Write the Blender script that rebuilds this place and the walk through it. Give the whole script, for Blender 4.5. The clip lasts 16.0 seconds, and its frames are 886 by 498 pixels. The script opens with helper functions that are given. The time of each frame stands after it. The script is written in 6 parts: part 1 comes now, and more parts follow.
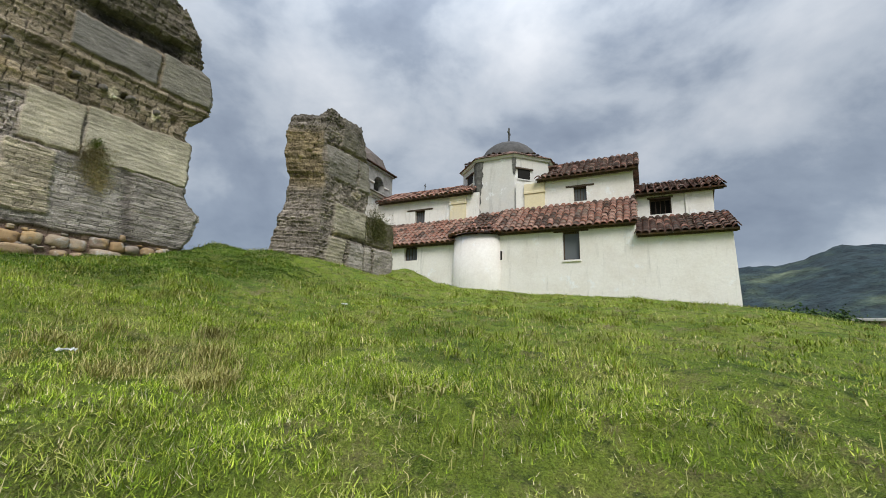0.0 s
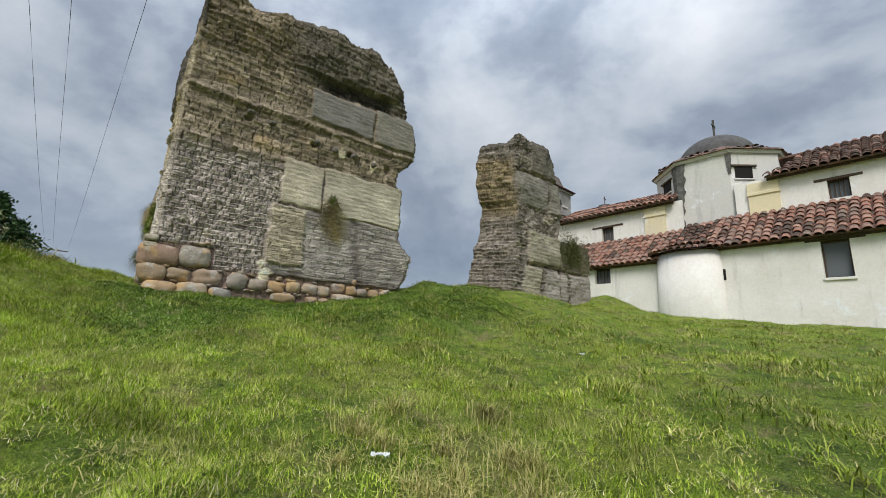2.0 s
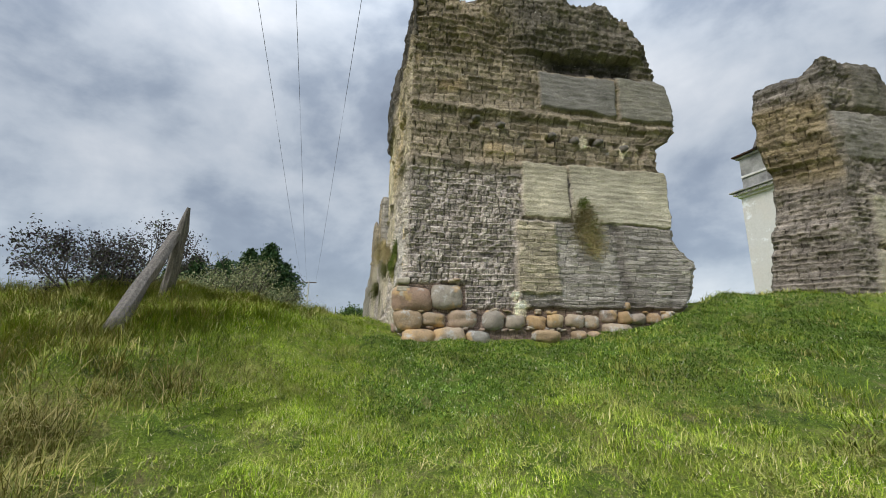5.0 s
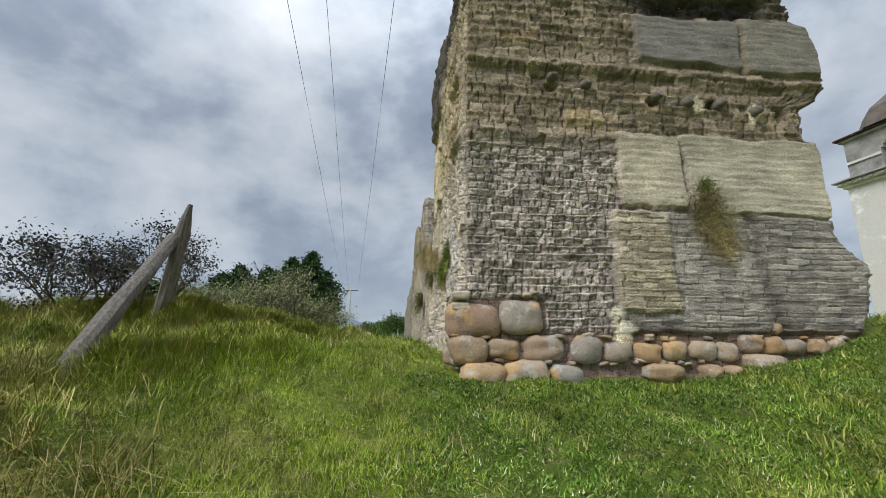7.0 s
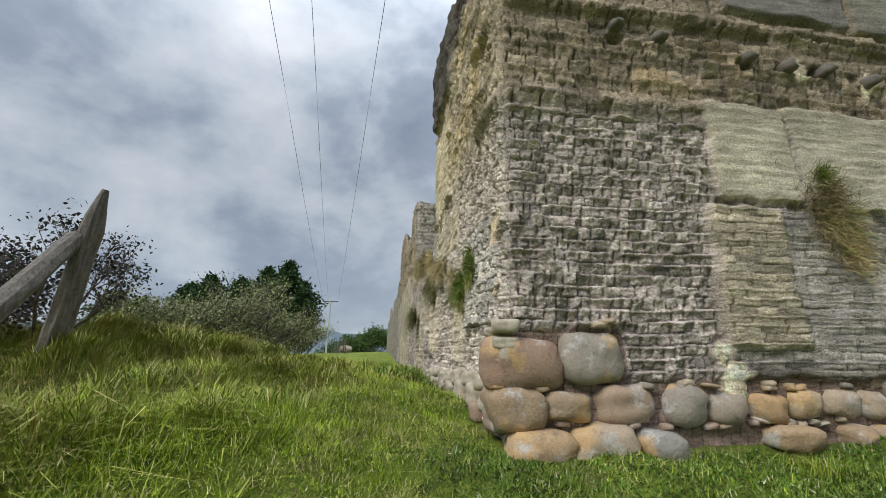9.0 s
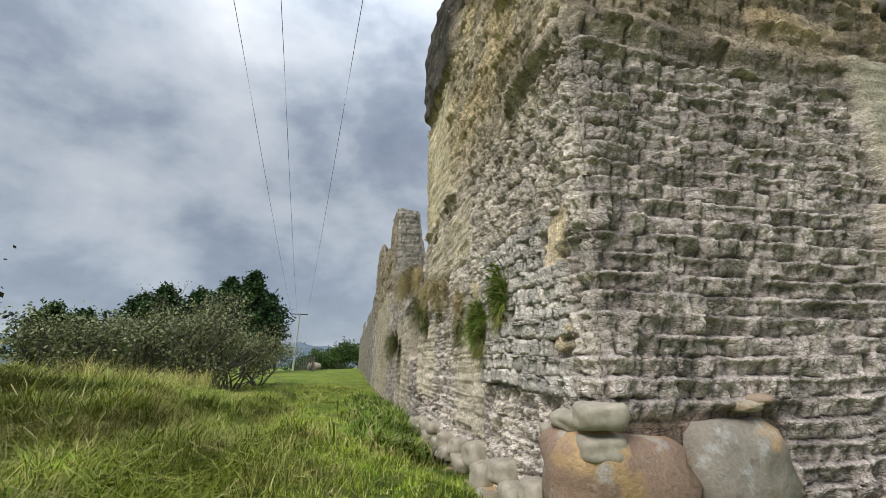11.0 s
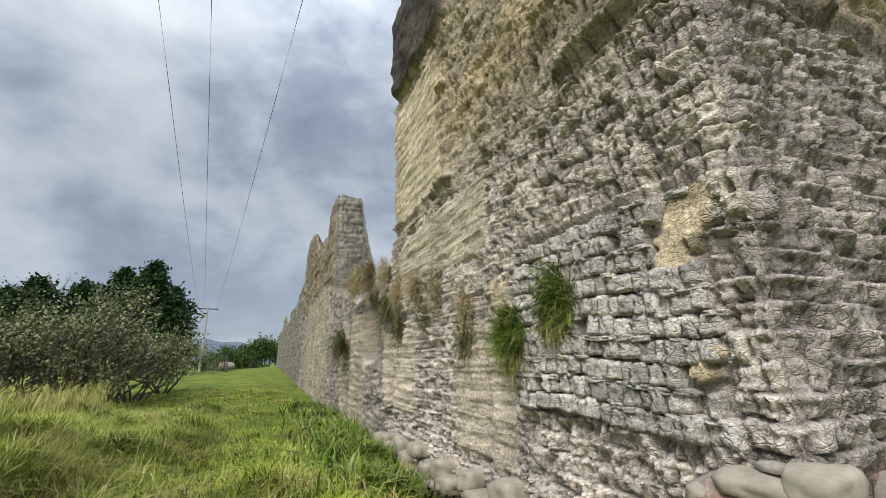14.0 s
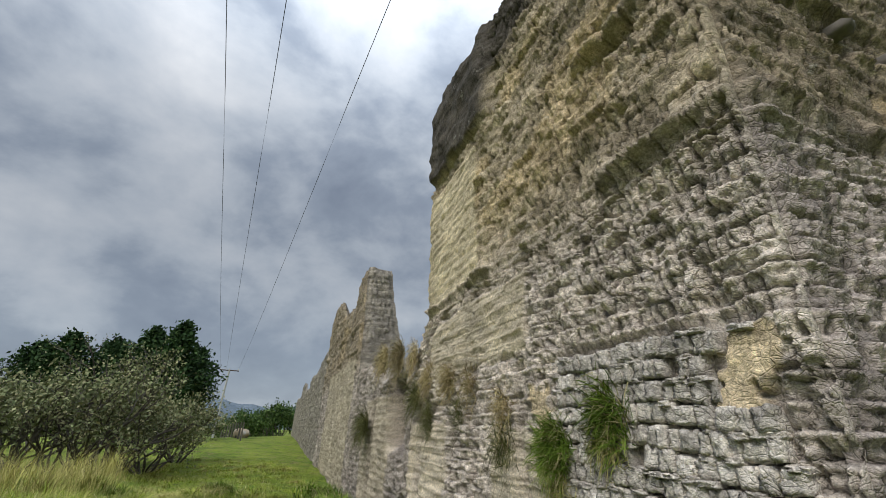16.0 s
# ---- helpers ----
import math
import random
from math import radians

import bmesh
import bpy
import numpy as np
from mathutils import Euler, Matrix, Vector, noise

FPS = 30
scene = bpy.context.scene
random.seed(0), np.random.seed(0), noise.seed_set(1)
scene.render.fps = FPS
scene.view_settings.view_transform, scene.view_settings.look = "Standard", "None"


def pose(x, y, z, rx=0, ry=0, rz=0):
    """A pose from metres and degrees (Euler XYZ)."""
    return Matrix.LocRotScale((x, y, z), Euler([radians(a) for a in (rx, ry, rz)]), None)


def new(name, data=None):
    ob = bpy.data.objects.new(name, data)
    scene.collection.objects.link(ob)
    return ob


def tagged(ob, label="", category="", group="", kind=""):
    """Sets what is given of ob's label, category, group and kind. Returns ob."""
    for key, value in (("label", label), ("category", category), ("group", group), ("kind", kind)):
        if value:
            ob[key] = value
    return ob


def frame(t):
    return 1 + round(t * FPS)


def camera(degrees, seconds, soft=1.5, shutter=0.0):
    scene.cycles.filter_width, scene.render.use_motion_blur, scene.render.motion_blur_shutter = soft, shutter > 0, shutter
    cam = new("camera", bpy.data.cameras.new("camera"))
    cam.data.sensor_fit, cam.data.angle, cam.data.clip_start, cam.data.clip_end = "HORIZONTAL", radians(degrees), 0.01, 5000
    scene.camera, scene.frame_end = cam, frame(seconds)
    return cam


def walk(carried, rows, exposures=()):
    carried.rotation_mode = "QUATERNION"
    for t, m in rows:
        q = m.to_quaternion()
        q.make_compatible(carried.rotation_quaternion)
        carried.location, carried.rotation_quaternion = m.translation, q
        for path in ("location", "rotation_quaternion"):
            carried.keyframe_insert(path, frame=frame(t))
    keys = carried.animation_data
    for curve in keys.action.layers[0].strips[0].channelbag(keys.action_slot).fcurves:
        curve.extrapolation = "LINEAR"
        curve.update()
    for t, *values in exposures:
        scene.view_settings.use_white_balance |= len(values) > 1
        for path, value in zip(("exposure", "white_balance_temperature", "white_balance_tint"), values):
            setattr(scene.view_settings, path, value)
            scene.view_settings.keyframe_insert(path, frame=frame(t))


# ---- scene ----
cam = camera(94.0, 16.0, soft=0.9)
METRES, EYE, TILT, LEAN, TURN = 12.0, 1.5, 11.0, -1.5, 0.0
ROWS = [
    (0.0, 0.0, 0.0, 0.0, -0.0, 0.0, -0.0),
    (0.5, -0.0159, 0.0251, 0.0141, 3.54, 0.49, -0.12),
    (1.0, -0.0481, 0.0312, 0.021, 8.86, 1.29, 0.49),
    (1.5, -0.0815, 0.0401, 0.0284, 15.16, 2.24, 1.5),
    (2.0, -0.1145, 0.0595, 0.0384, 22.38, 3.0, 2.93),
    (2.5, -0.1527, 0.064, 0.0425, 29.59, 3.4, 4.53),
    (3.0, -0.1943, 0.0755, 0.0514, 35.85, 3.56, 5.98),
    (3.5, -0.231, 0.0899, 0.0633, 40.45, 3.72, 7.28),
    (4.0, -0.2662, 0.1005, 0.0776, 43.16, 4.0, 8.07),
    (6.5, -0.4405, 0.2127, 0.1131, 52.66, 7.47, 9.3),
    (7.0, -0.4804, 0.2293, 0.116, 53.32, 7.37, 9.22),
    (7.5, -0.5186, 0.2469, 0.1221, 53.06, 7.33, 9.13),
    (8.0, -0.5502, 0.2688, 0.1279, 52.15, 7.46, 9.09),
    (8.5, -0.5903, 0.2787, 0.1271, 51.23, 7.91, 9.17),
    (9.0, -0.6235, 0.2899, 0.1393, 50.63, 8.36, 9.09),
    (11.5, -0.7845, 0.3662, 0.1718, 44.55, 9.7, 8.79),
    (12.0, -0.821, 0.3656, 0.1779, 41.38, 9.39, 9.17),
    (12.5, -0.8354, 0.3712, 0.1848, 38.49, 8.48, 9.66),
    (13.0, -0.8376, 0.3701, 0.1866, 36.32, 7.29, 10.08),
    (13.5, -0.8399, 0.367, 0.188, 35.48, 6.52, 9.97),
    (14.0, -0.8418, 0.3653, 0.1885, 35.84, 6.56, 9.17),
    (14.5, -0.8494, 0.3649, 0.1908, 36.71, 7.75, 8.05),
    (15.0, -0.8547, 0.3623, 0.1985, 37.83, 9.99, 7.08),
    (15.5, -0.8507, 0.3597, 0.2054, 38.56, 13.07, 6.51),
    (16.0, -0.8457, 0.3566, 0.2115, 38.77, 16.22, 6.55),
]
walk(cam, [(t, pose(0, 0, EYE, TILT, LEAN, TURN) @ pose(METRES * x, METRES * y, METRES * z, 90 + pitch, roll, yaw)) for t, x, y, z, yaw, pitch, roll in ROWS], ((0.0, 0.47), (2.0, 0.48), (4.0, 0.58), (8.0, 0.52), (12.0, 0.44), (14.0, 0.53), (15.0, 0.45), (16.0, 0.20)))

# ---- world, sun ----
SUN_DIR = Vector((0.12, -0.64, 0.66)).normalized()
world = bpy.data.worlds.new("overcast_sky")
scene.world = world
world.use_nodes = True


def sky_nodes():
    nt = world.node_tree
    nt.nodes.clear()
    N, L = nt.nodes.new, nt.links.new
    out, bg, add_bg, add = N("ShaderNodeOutputWorld"), N("ShaderNodeBackground"), N("ShaderNodeBackground"), N("ShaderNodeAddShader")
    sky = N("ShaderNodeTexSky")
    sky.sky_type, sky.sun_disc = "NISHITA", False
    sky.sun_elevation = math.asin(SUN_DIR.z)
    sky.sun_rotation = math.atan2(SUN_DIR.x, SUN_DIR.y)
    add_bg.inputs["Strength"].default_value = 0.012
    L(sky.outputs[0], add_bg.inputs["Color"])
    tc, sep = N("ShaderNodeTexCoord"), N("ShaderNodeSeparateXYZ")
    L(tc.outputs["Generated"], sep.inputs[0])

    def m(op, a, b=None, clamp=False):
        n = N("ShaderNodeMath")
        n.operation, n.use_clamp = op, clamp
        for i, v in enumerate((a, b)):
            if v is None:
                continue
            if isinstance(v, (int, float)):
                n.inputs[i].default_value = v
            else:
                L(v, n.inputs[i])
        return n.outputs[0]

    comb = N("ShaderNodeMapping")
    comb.inputs["Scale"].default_value = (1.0, 1.0, 1.55)
    comb.inputs["Location"].default_value = (3.1, 1.7, 0.4)
    L(tc.outputs["Generated"], comb.inputs["Vector"])
    n1, n2 = N("ShaderNodeTexNoise"), N("ShaderNodeTexNoise")
    n1.inputs["Scale"].default_value, n1.inputs["Detail"].default_value, n1.inputs["Roughness"].default_value = 2.9, 8.0, 0.54
    n2.inputs["Scale"].default_value, n2.inputs["Detail"].default_value = 0.9, 2.0
    n1.inputs["Distortion"].default_value = 0.15
    L(comb.outputs[0], n1.inputs["Vector"])
    L(comb.outputs[0], n2.inputs["Vector"])
    mixv = m("ADD", m("MULTIPLY", n1.outputs[0], 0.80), m("MULTIPLY", n2.outputs[0], 0.20))
    ramp = N("ShaderNodeValToRGB")
    cr = ramp.color_ramp
    cr.elements[0].position, cr.elements[0].color = 0.34, (0.185, 0.22, 0.285, 1)
    cr.elements[1].position, cr.elements[1].color = 0.70, (0.64, 0.665, 0.70, 1)
    e = cr.elements.new(0.46)
    e.color = (0.28, 0.325, 0.395, 1)
    e = cr.elements.new(0.54)
    e.color = (0.43, 0.475, 0.535, 1)
    L(mixv, ramp.inputs[0])
    # an overcast sky brightens towards the zenith
    lift = m("ADD", 0.95, m("MULTIPLY", m("POWER", m("MAXIMUM", sep.outputs["Z"], 0.0), 5.0), ZENITH))
    low = m("MULTIPLY", m("POWER", m("SUBTRACT", 1.0, m("ABSOLUTE", sep.outputs["Z"]), True), 9.0), 0.42)
    L(ramp.outputs[0], bg.inputs["Color"])
    L(m("MULTIPLY", m("ADD", lift, low), SKY), bg.inputs["Strength"])
    L(bg.outputs[0], add.inputs[0])
    L(add_bg.outputs[0], add.inputs[1])
    L(add.outputs[0], out.inputs["Surface"])


SKY, ZENITH = 0.69, 5.4
sky_nodes()
sun = new("sun", bpy.data.lights.new("sun", "SUN"))
sun.data.energy, sun.data.angle, sun.data.color = 2.0, radians(24), (1.0, 0.96, 0.9)
sun.rotation_mode = "QUATERNION"
sun.rotation_quaternion = SUN_DIR.to_track_quat("Z", "Y")

# ---- numeric noise ----


def hsh(i, j, seed=0):
    i, j = np.asarray(i).astype(np.int64), np.asarray(j).astype(np.int64)
    h = (i * 374761393 + j * 668265263 + seed * 974634777) & 0xFFFFFFFF
    h = ((h ^ (h >> 13)) * 1274126177) & 0xFFFFFFFF
    return ((h ^ (h >> 16)) & 0xFFFF) / 65535.0


def vnoise(x, y, seed=0):
    x, y = np.asarray(x, float), np.asarray(y, float)
    i, j = np.floor(x), np.floor(y)
    u, v = x - i, y - j
    u, v = u * u * (3 - 2 * u), v * v * (3 - 2 * v)
    a, b = hsh(i, j, seed), hsh(i + 1, j, seed)
    c, d = hsh(i, j + 1, seed), hsh(i + 1, j + 1, seed)
    return (a + (b - a) * u) * (1 - v) + (c + (d - c) * u) * v - 0.5


def fbm(x, y, octaves=4, seed=0):
    total, amp = 0.0, 1.0
    for k in range(octaves):
        total = total + amp * vnoise(x * 2 ** k, y * 2 ** k, seed + k)
        amp *= 0.5
    return total


def sstep(a, b, x):
    t = np.clip((x - a) / (b - a), 0, 1)
    return t * t * (3 - 2 * t)


# ---- materials ----


class Nodes:
    """A node material under construction."""

    def __init__(self, name, rough=0.9, metal=0.0):
        self.mat = bpy.data.materials.new(name)
        self.mat.use_nodes = True
        self.nt = self.mat.node_tree
        self.bsdf = self.nt.nodes["Principled BSDF"]
        self.bsdf.inputs["Roughness"].default_value = rough
        self.bsdf.inputs["Metallic"].default_value = metal
        self.bsdf.inputs["Specular IOR Level"].default_value = 0.25
        self.co = self.node("ShaderNodeTexCoord").outputs["Object"]

    def node(self, kind):
        return self.nt.nodes.new(kind)

    def link(self, a, b):
        self.nt.links.new(a, b)

    def noise(self, scale, detail=4.0, rough=0.6, vector=None, stretch=None):
        n = self.node("ShaderNodeTexNoise")
        n.inputs["Scale"].default_value, n.inputs["Detail"].default_value, n.inputs["Roughness"].default_value = scale, detail, rough
        vec = vector or self.co
        if stretch:
            mp = self.node("ShaderNodeMapping")
            mp.inputs["Scale"].default_value = stretch
            self.link(vec, mp.inputs["Vector"])
            vec = mp.outputs[0]
        self.link(vec, n.inputs["Vector"])
        return n.outputs[0]

    def ramp(self, fac, stops):
        r = self.node("ShaderNodeValToRGB")
        els = r.color_ramp.elements
        els[0].position, els[0].color = stops[0][0], (*stops[0][1], 1)
        els[1].position, els[1].color = stops[-1][0], (*stops[-1][1], 1)
        for p, c in stops[1:-1]:
            els.new(p).color = (*c, 1)
        self.link(fac, r.inputs[0])
        return r.outputs[0]

    def grey(self, fac, lo, hi, a=0.3, b=0.7):
        return self.ramp(fac, [(a, (lo,) * 3), (b, (hi,) * 3)])

    def mix(self, a, b, fac=0.5, mode="MIX"):
        n = self.node("ShaderNodeMix")
        n.data_type, n.blend_type = "RGBA", mode
        for sock, v in ((n.inputs[0], fac), (n.inputs[6], a), (n.inputs[7], b)):
            if isinstance(v, (int, float)):
                sock.default_value = v
            elif isinstance(v, tuple):
                sock.default_value = (*v, 1)
            else:
                self.link(v, sock)
        return n.outputs[2]

    def attr(self, name):
        n = self.node("ShaderNodeAttribute")
        n.attribute_name = name
        return n.outputs["Color"]

    def random(self):
        return self.node("ShaderNodeObjectInfo").outputs["Random"]

    def island(self):
        return self.node("ShaderNodeNewGeometry").outputs["Random Per Island"]

    def done(self, color, bump=None, strength=0.4, distance=0.01):
        if isinstance(color, tuple):
            self.bsdf.inputs["Base Color"].default_value = (*color, 1)
        else:
            self.link(color, self.bsdf.inputs["Base Color"])
        if bump is not None:
            b = self.node("ShaderNodeBump")
            b.inputs["Strength"].default_value, b.inputs["Distance"].default_value = strength, distance
            self.link(bump, b.inputs["Height"])
            self.link(b.outputs[0], self.bsdf.inputs["Normal"])
        return self.mat


def earth_mat(name, tint=None, spread=False):
    """Weathered earth: the attribute 'tone' holds which kind of earth lies where, with the overhang's painted shade,
    and in its alpha how broken it is.
    """
    k = Nodes(name, 0.95)
    if tint is not None:
        k.co = k.node("ShaderNodeNewGeometry").outputs["Position"]
    if tint is None:
        at = k.node("ShaderNodeAttribute")
        at.attribute_name = "tone"
        base = at.outputs["Color"]
        broken = k.mix(at.outputs["Alpha"], k.grey(k.noise(3.5, 4.0, 0.6), 0.15, 1.0, 0.42, 0.6), 1.0, "MULTIPLY")
    else:
        base, broken = k.mix(tint, tint, 0.0), k.grey(k.noise(3.5, 4.0, 0.6), 0.10, 0.6, 0.42, 0.6)
    if spread:
        base = k.mix(base, k.grey(k.random(), 0.84, 1.16, 0.0, 1.0), 1.0, "MULTIPLY")
    warp = k.node("ShaderNodeVectorMath")
    warp.operation = "MULTIPLY_ADD"
    nz = k.node("ShaderNodeTexNoise")
    nz.inputs["Scale"].default_value, nz.inputs["Detail"].default_value = 6.0, 3.0
    k.link(k.co, nz.inputs["Vector"])
    k.link(nz.outputs["Color"], warp.inputs[0])
    warp.inputs[1].default_value = (0.14, 0.14, 0.10)
    k.link(k.co, warp.inputs[2])
    mp = k.node("ShaderNodeMapping")
    mp.inputs["Scale"].default_value = (1.0, 1.0, 1.45)
    k.link(warp.outputs[0], mp.inputs["Vector"])
    vor = k.node("ShaderNodeTexVoronoi")
    vor.feature = "DISTANCE_TO_EDGE"
    vor.inputs["Scale"].default_value = 19.0
    k.link(mp.outputs[0], vor.inputs["Vector"])
    fine = k.node("ShaderNodeTexVoronoi")
    fine.feature = "DISTANCE_TO_EDGE"
    fine.inputs["Scale"].default_value = 47.0
    k.link(mp.outputs[0], fine.inputs["Vector"])
    cracks = k.mix(k.grey(vor.outputs["Distance"], 0.0, 1.0, 0.0, 0.10), k.grey(fine.outputs["Distance"], 0.62, 1.0, 0.0, 0.12), 1.0, "MULTIPLY")
    strata = k.noise(1.0, 5.0, 0.65, warp.outputs[0], (2.2, 2.2, 17.0))
    base = k.mix(base, k.grey(k.noise(1.3, 5.0), 0.74, 1.26), 1.0, "MULTIPLY")
    base = k.mix(base, k.grey(k.noise(46.0, 5.0, 0.8), 0.38, 1.62), 1.0, "MULTIPLY")
    base = k.mix(base, k.mix(base, (0.32, 0.28, 0.25), 1.0, "MULTIPLY"), k.mix((0, 0, 0), k.ramp(cracks, [(0.0, (0.55, 0.55, 0.55)), (0.5, (0.0, 0.0, 0.0))]), broken))
    base = k.mix(base, k.grey(strata, 0.72, 1.2, 0.36, 0.62), 1.0, "MULTIPLY")
    lichen = k.grey(k.noise(7.0, 6.0, 0.75), 0.0, 1.0, 0.60, 0.70)
    base = k.mix(base, k.mix(base, (0.50, 0.48, 0.43), 0.6), lichen)
    height = k.mix(k.mix(k.noise(50.0, 5.0, 0.7), strata, 0.45), k.mix(cracks, k.noise(24.0, 5.0, 0.7), 0.35), k.mix((0.15, 0.15, 0.15), (0.62, 0.62, 0.62), broken))
    return k.done(base, height, 0.9, 0.035)


def stone_mat(name):
    k = Nodes(name, 0.8)
    k.co = k.node("ShaderNodeNewGeometry").outputs["Position"]
    base = k.ramp(k.random(), [(0.0, (0.24, 0.23, 0.205)), (0.17, (0.36, 0.25, 0.14)), (0.34, (0.26, 0.24, 0.205)), (0.5, (0.30, 0.20, 0.14)), (0.66, (0.40, 0.345, 0.255)), (0.82, (0.36, 0.235, 0.12)), (1.0, (0.23, 0.205, 0.17))])
    base = k.mix(base, (0.46, 0.31, 0.155), k.grey(k.noise(2.3, 3.0), 0.0, 0.85, 0.56, 0.63))
    base = k.mix(base, (0.41, 0.40, 0.375), k.grey(k.noise(3.1, 5.0, 0.7), 0.0, 0.8, 0.53, 0.61))
    base = k.mix(base, (0.17, 0.13, 0.10), k.grey(k.noise(9.0, 6.0, 0.75), 0.0, 0.75, 0.55, 0.70))
    base = k.mix(base, k.grey(k.noise(60.0, 5.0, 0.75), 0.78, 1.2), 1.0, "MULTIPLY")
    return k.done(base, k.noise(13.0, 7.0, 0.65), 0.7, 0.025)


def plaster_mat(name, colour, dirt=0.5):
    k = Nodes(name, 0.9)
    base = k.mix(colour, (0.60, 0.55, 0.49), k.grey(k.noise(0.5, 6.0, 0.7), 0.0, 0.6, 0.45, 0.72))
    base = k.mix(base, (0.80, 0.82, 0.84), k.grey(k.noise(0.9, 6.0, 0.7), 0.0, 0.8, 0.58, 0.66))
    streak = k.grey(k.noise(1.0, 6.0, 0.7, stretch=(2.6, 2.6, 0.3)), 0.0, dirt, 0.56, 0.78)
    base = k.mix(base, (0.36, 0.35, 0.33), streak)
    base = k.mix(base, k.grey(k.noise(9.0, 5.0, 0.7), 0.93, 1.05), 1.0, "MULTIPLY")
    return k.done(base, k.noise(5.0, 6.0, 0.6), 0.35, 0.03)


def clay_mat(name, light=1.0):
    k = Nodes(name, 0.85)
    r = k.random()
    base = k.ramp(r, [(0.0, (0.27, 0.115, 0.08)), (0.3, (0.40, 0.185, 0.13)), (0.55, (0.30, 0.165, 0.13)), (0.8, (0.48, 0.27, 0.20)), (1.0, (0.17, 0.12, 0.10))])
    moss = k.grey(k.noise(2.2, 6.0, 0.75), 0.0, 0.85, 0.48 if light == 1.0 else 0.41, 0.63 if light == 1.0 else 0.55)
    base = k.mix(base, (0.075, 0.065, 0.055), moss)
    base = k.mix(base, (0.44, 0.38, 0.32), k.grey(k.noise(9.0, 5.0, 0.75), 0.0, 0.75, 0.52, 0.66))
    base = k.mix(base, (light,) * 3, 1.0, "MULTIPLY")
    return k.done(base, k.noise(40.0, 4.0), 0.4, 0.01)


def wood_mat(name, a, b):
    k = Nodes(name, 0.85)
    g = k.noise(3.0, 6.0, 0.7, stretch=(9, 9, 0.7))
    base = k.ramp(g, [(0.3, a), (0.7, b)])
    base = k.mix(base, k.grey(k.noise(30.0, 4.0), 0.75, 1.2), 1.0, "MULTIPLY")
    return k.done(base, g, 0.6, 0.02)


def soil_mat():
    """The turf under the blades."""
    k = Nodes("turf", 0.95)
    base = k.ramp(k.noise(0.5, 7.0, 0.68), [(0.3, (0.083, 0.140, 0.014)), (0.43, (0.150, 0.235, 0.022)), (0.56, (0.24, 0.315, 0.034)), (0.68, (0.31, 0.32, 0.075))])
    base = k.mix(base, (0.27, 0.225, 0.10), k.grey(k.noise(1.9, 7.0, 0.75), 0.0, 0.85, 0.50, 0.64))
    base = k.mix(base, (0.05, 0.085, 0.012), k.grey(k.noise(4.2, 6.0, 0.75), 0.0, 0.85, 0.51, 0.64))
    base = k.mix(base, (0.50, 0.45, 0.25), k.grey(k.noise(34.0, 5.0, 0.8, stretch=(1, 1.7, 1)), 0.0, 0.8, 0.60, 0.68))
    base = k.mix(base, k.grey(k.noise(60.0, 5.0, 0.8), 0.25, 1.5), 1.0, "MULTIPLY")
    return k.done(base, k.noise(30.0, 6.0, 0.8), 1.0, 0.08)


def blade_mat(name, stops, coarse=0.9, dry=0.0):
    k = Nodes(name, 0.75)
    k.bsdf.inputs["Specular IOR Level"].default_value = 0.1
    base = k.ramp(k.island(), stops)
    base = k.mix(base, k.grey(k.noise(coarse, 6.0, 0.65), 0.5, 1.5, 0.32, 0.68), 1.0, "MULTIPLY")
    if dry:
        base = k.mix(base, (0.40, 0.35, 0.15), k.grey(k.noise(1.7, 6.0, 0.7), 0.0, dry, 0.5, 0.66))
        base = k.mix(base, (0.07, 0.10, 0.015), k.grey(k.noise(3.1, 5.0, 0.7), 0.0, dry, 0.56, 0.68))
    return k.done(base)


def plain(name, colour, rough=0.8, metal=0.0, vary=0.12, scale=14.0):
    k = Nodes(name, rough, metal)
    base = k.mix(colour, k.grey(k.noise(scale, 5.0, 0.65), 1 - vary, 1 + vary), 1.0, "MULTIPLY")
    return k.done(base, k.noise(scale * 3, 4.0), 0.25, 0.005)


EARTH = earth_mat("weathered_earth")
CLOD = earth_mat("weathered_earth_block", (0.58, 0.535, 0.48), True)
STONE = stone_mat("field_stone")
LIME = plaster_mat("white_limewash", (0.76, 0.735, 0.70), 0.7)
CREAM = plaster_mat("cream_limewash", (0.72, 0.63, 0.42))
GREYLIME = plaster_mat("stained_limewash", (0.58, 0.57, 0.545), 0.95)
CLAY = clay_mat("clay_tile")
CLAY_OLD = clay_mat("old_clay_tile", 0.52)
CLAY_BLACK = clay_mat("sooty_clay_tile", 0.25)
TIMBER = wood_mat("grey_timber", (0.06, 0.053, 0.047), (0.20, 0.18, 0.16))
DARKWOOD = wood_mat("dark_timber", (0.045, 0.032, 0.024), (0.11, 0.08, 0.058))
TURF = soil_mat()
# the pane's grey base stands in for reflected sky
GLASS = plain("window_glass", (0.13, 0.14, 0.15), 0.12, 0.0, 0.02)
DARK = plain("dark_interior", (0.012, 0.011, 0.010), 0.9)

# ---- mesh helpers ----


def mesh_from(name, verts, faces, material, smooth=False):
    me = bpy.data.meshes.new(name)
    me.from_pydata([tuple(map(float, v)) for v in verts] if not isinstance(verts, np.ndarray) else verts.tolist(), [], faces if not isinstance(faces, np.ndarray) else faces.tolist())
    me.update()
    if smooth:
        me.polygons.foreach_set("use_smooth", [True] * len(me.polygons))
    me.materials.append(material)
    return me


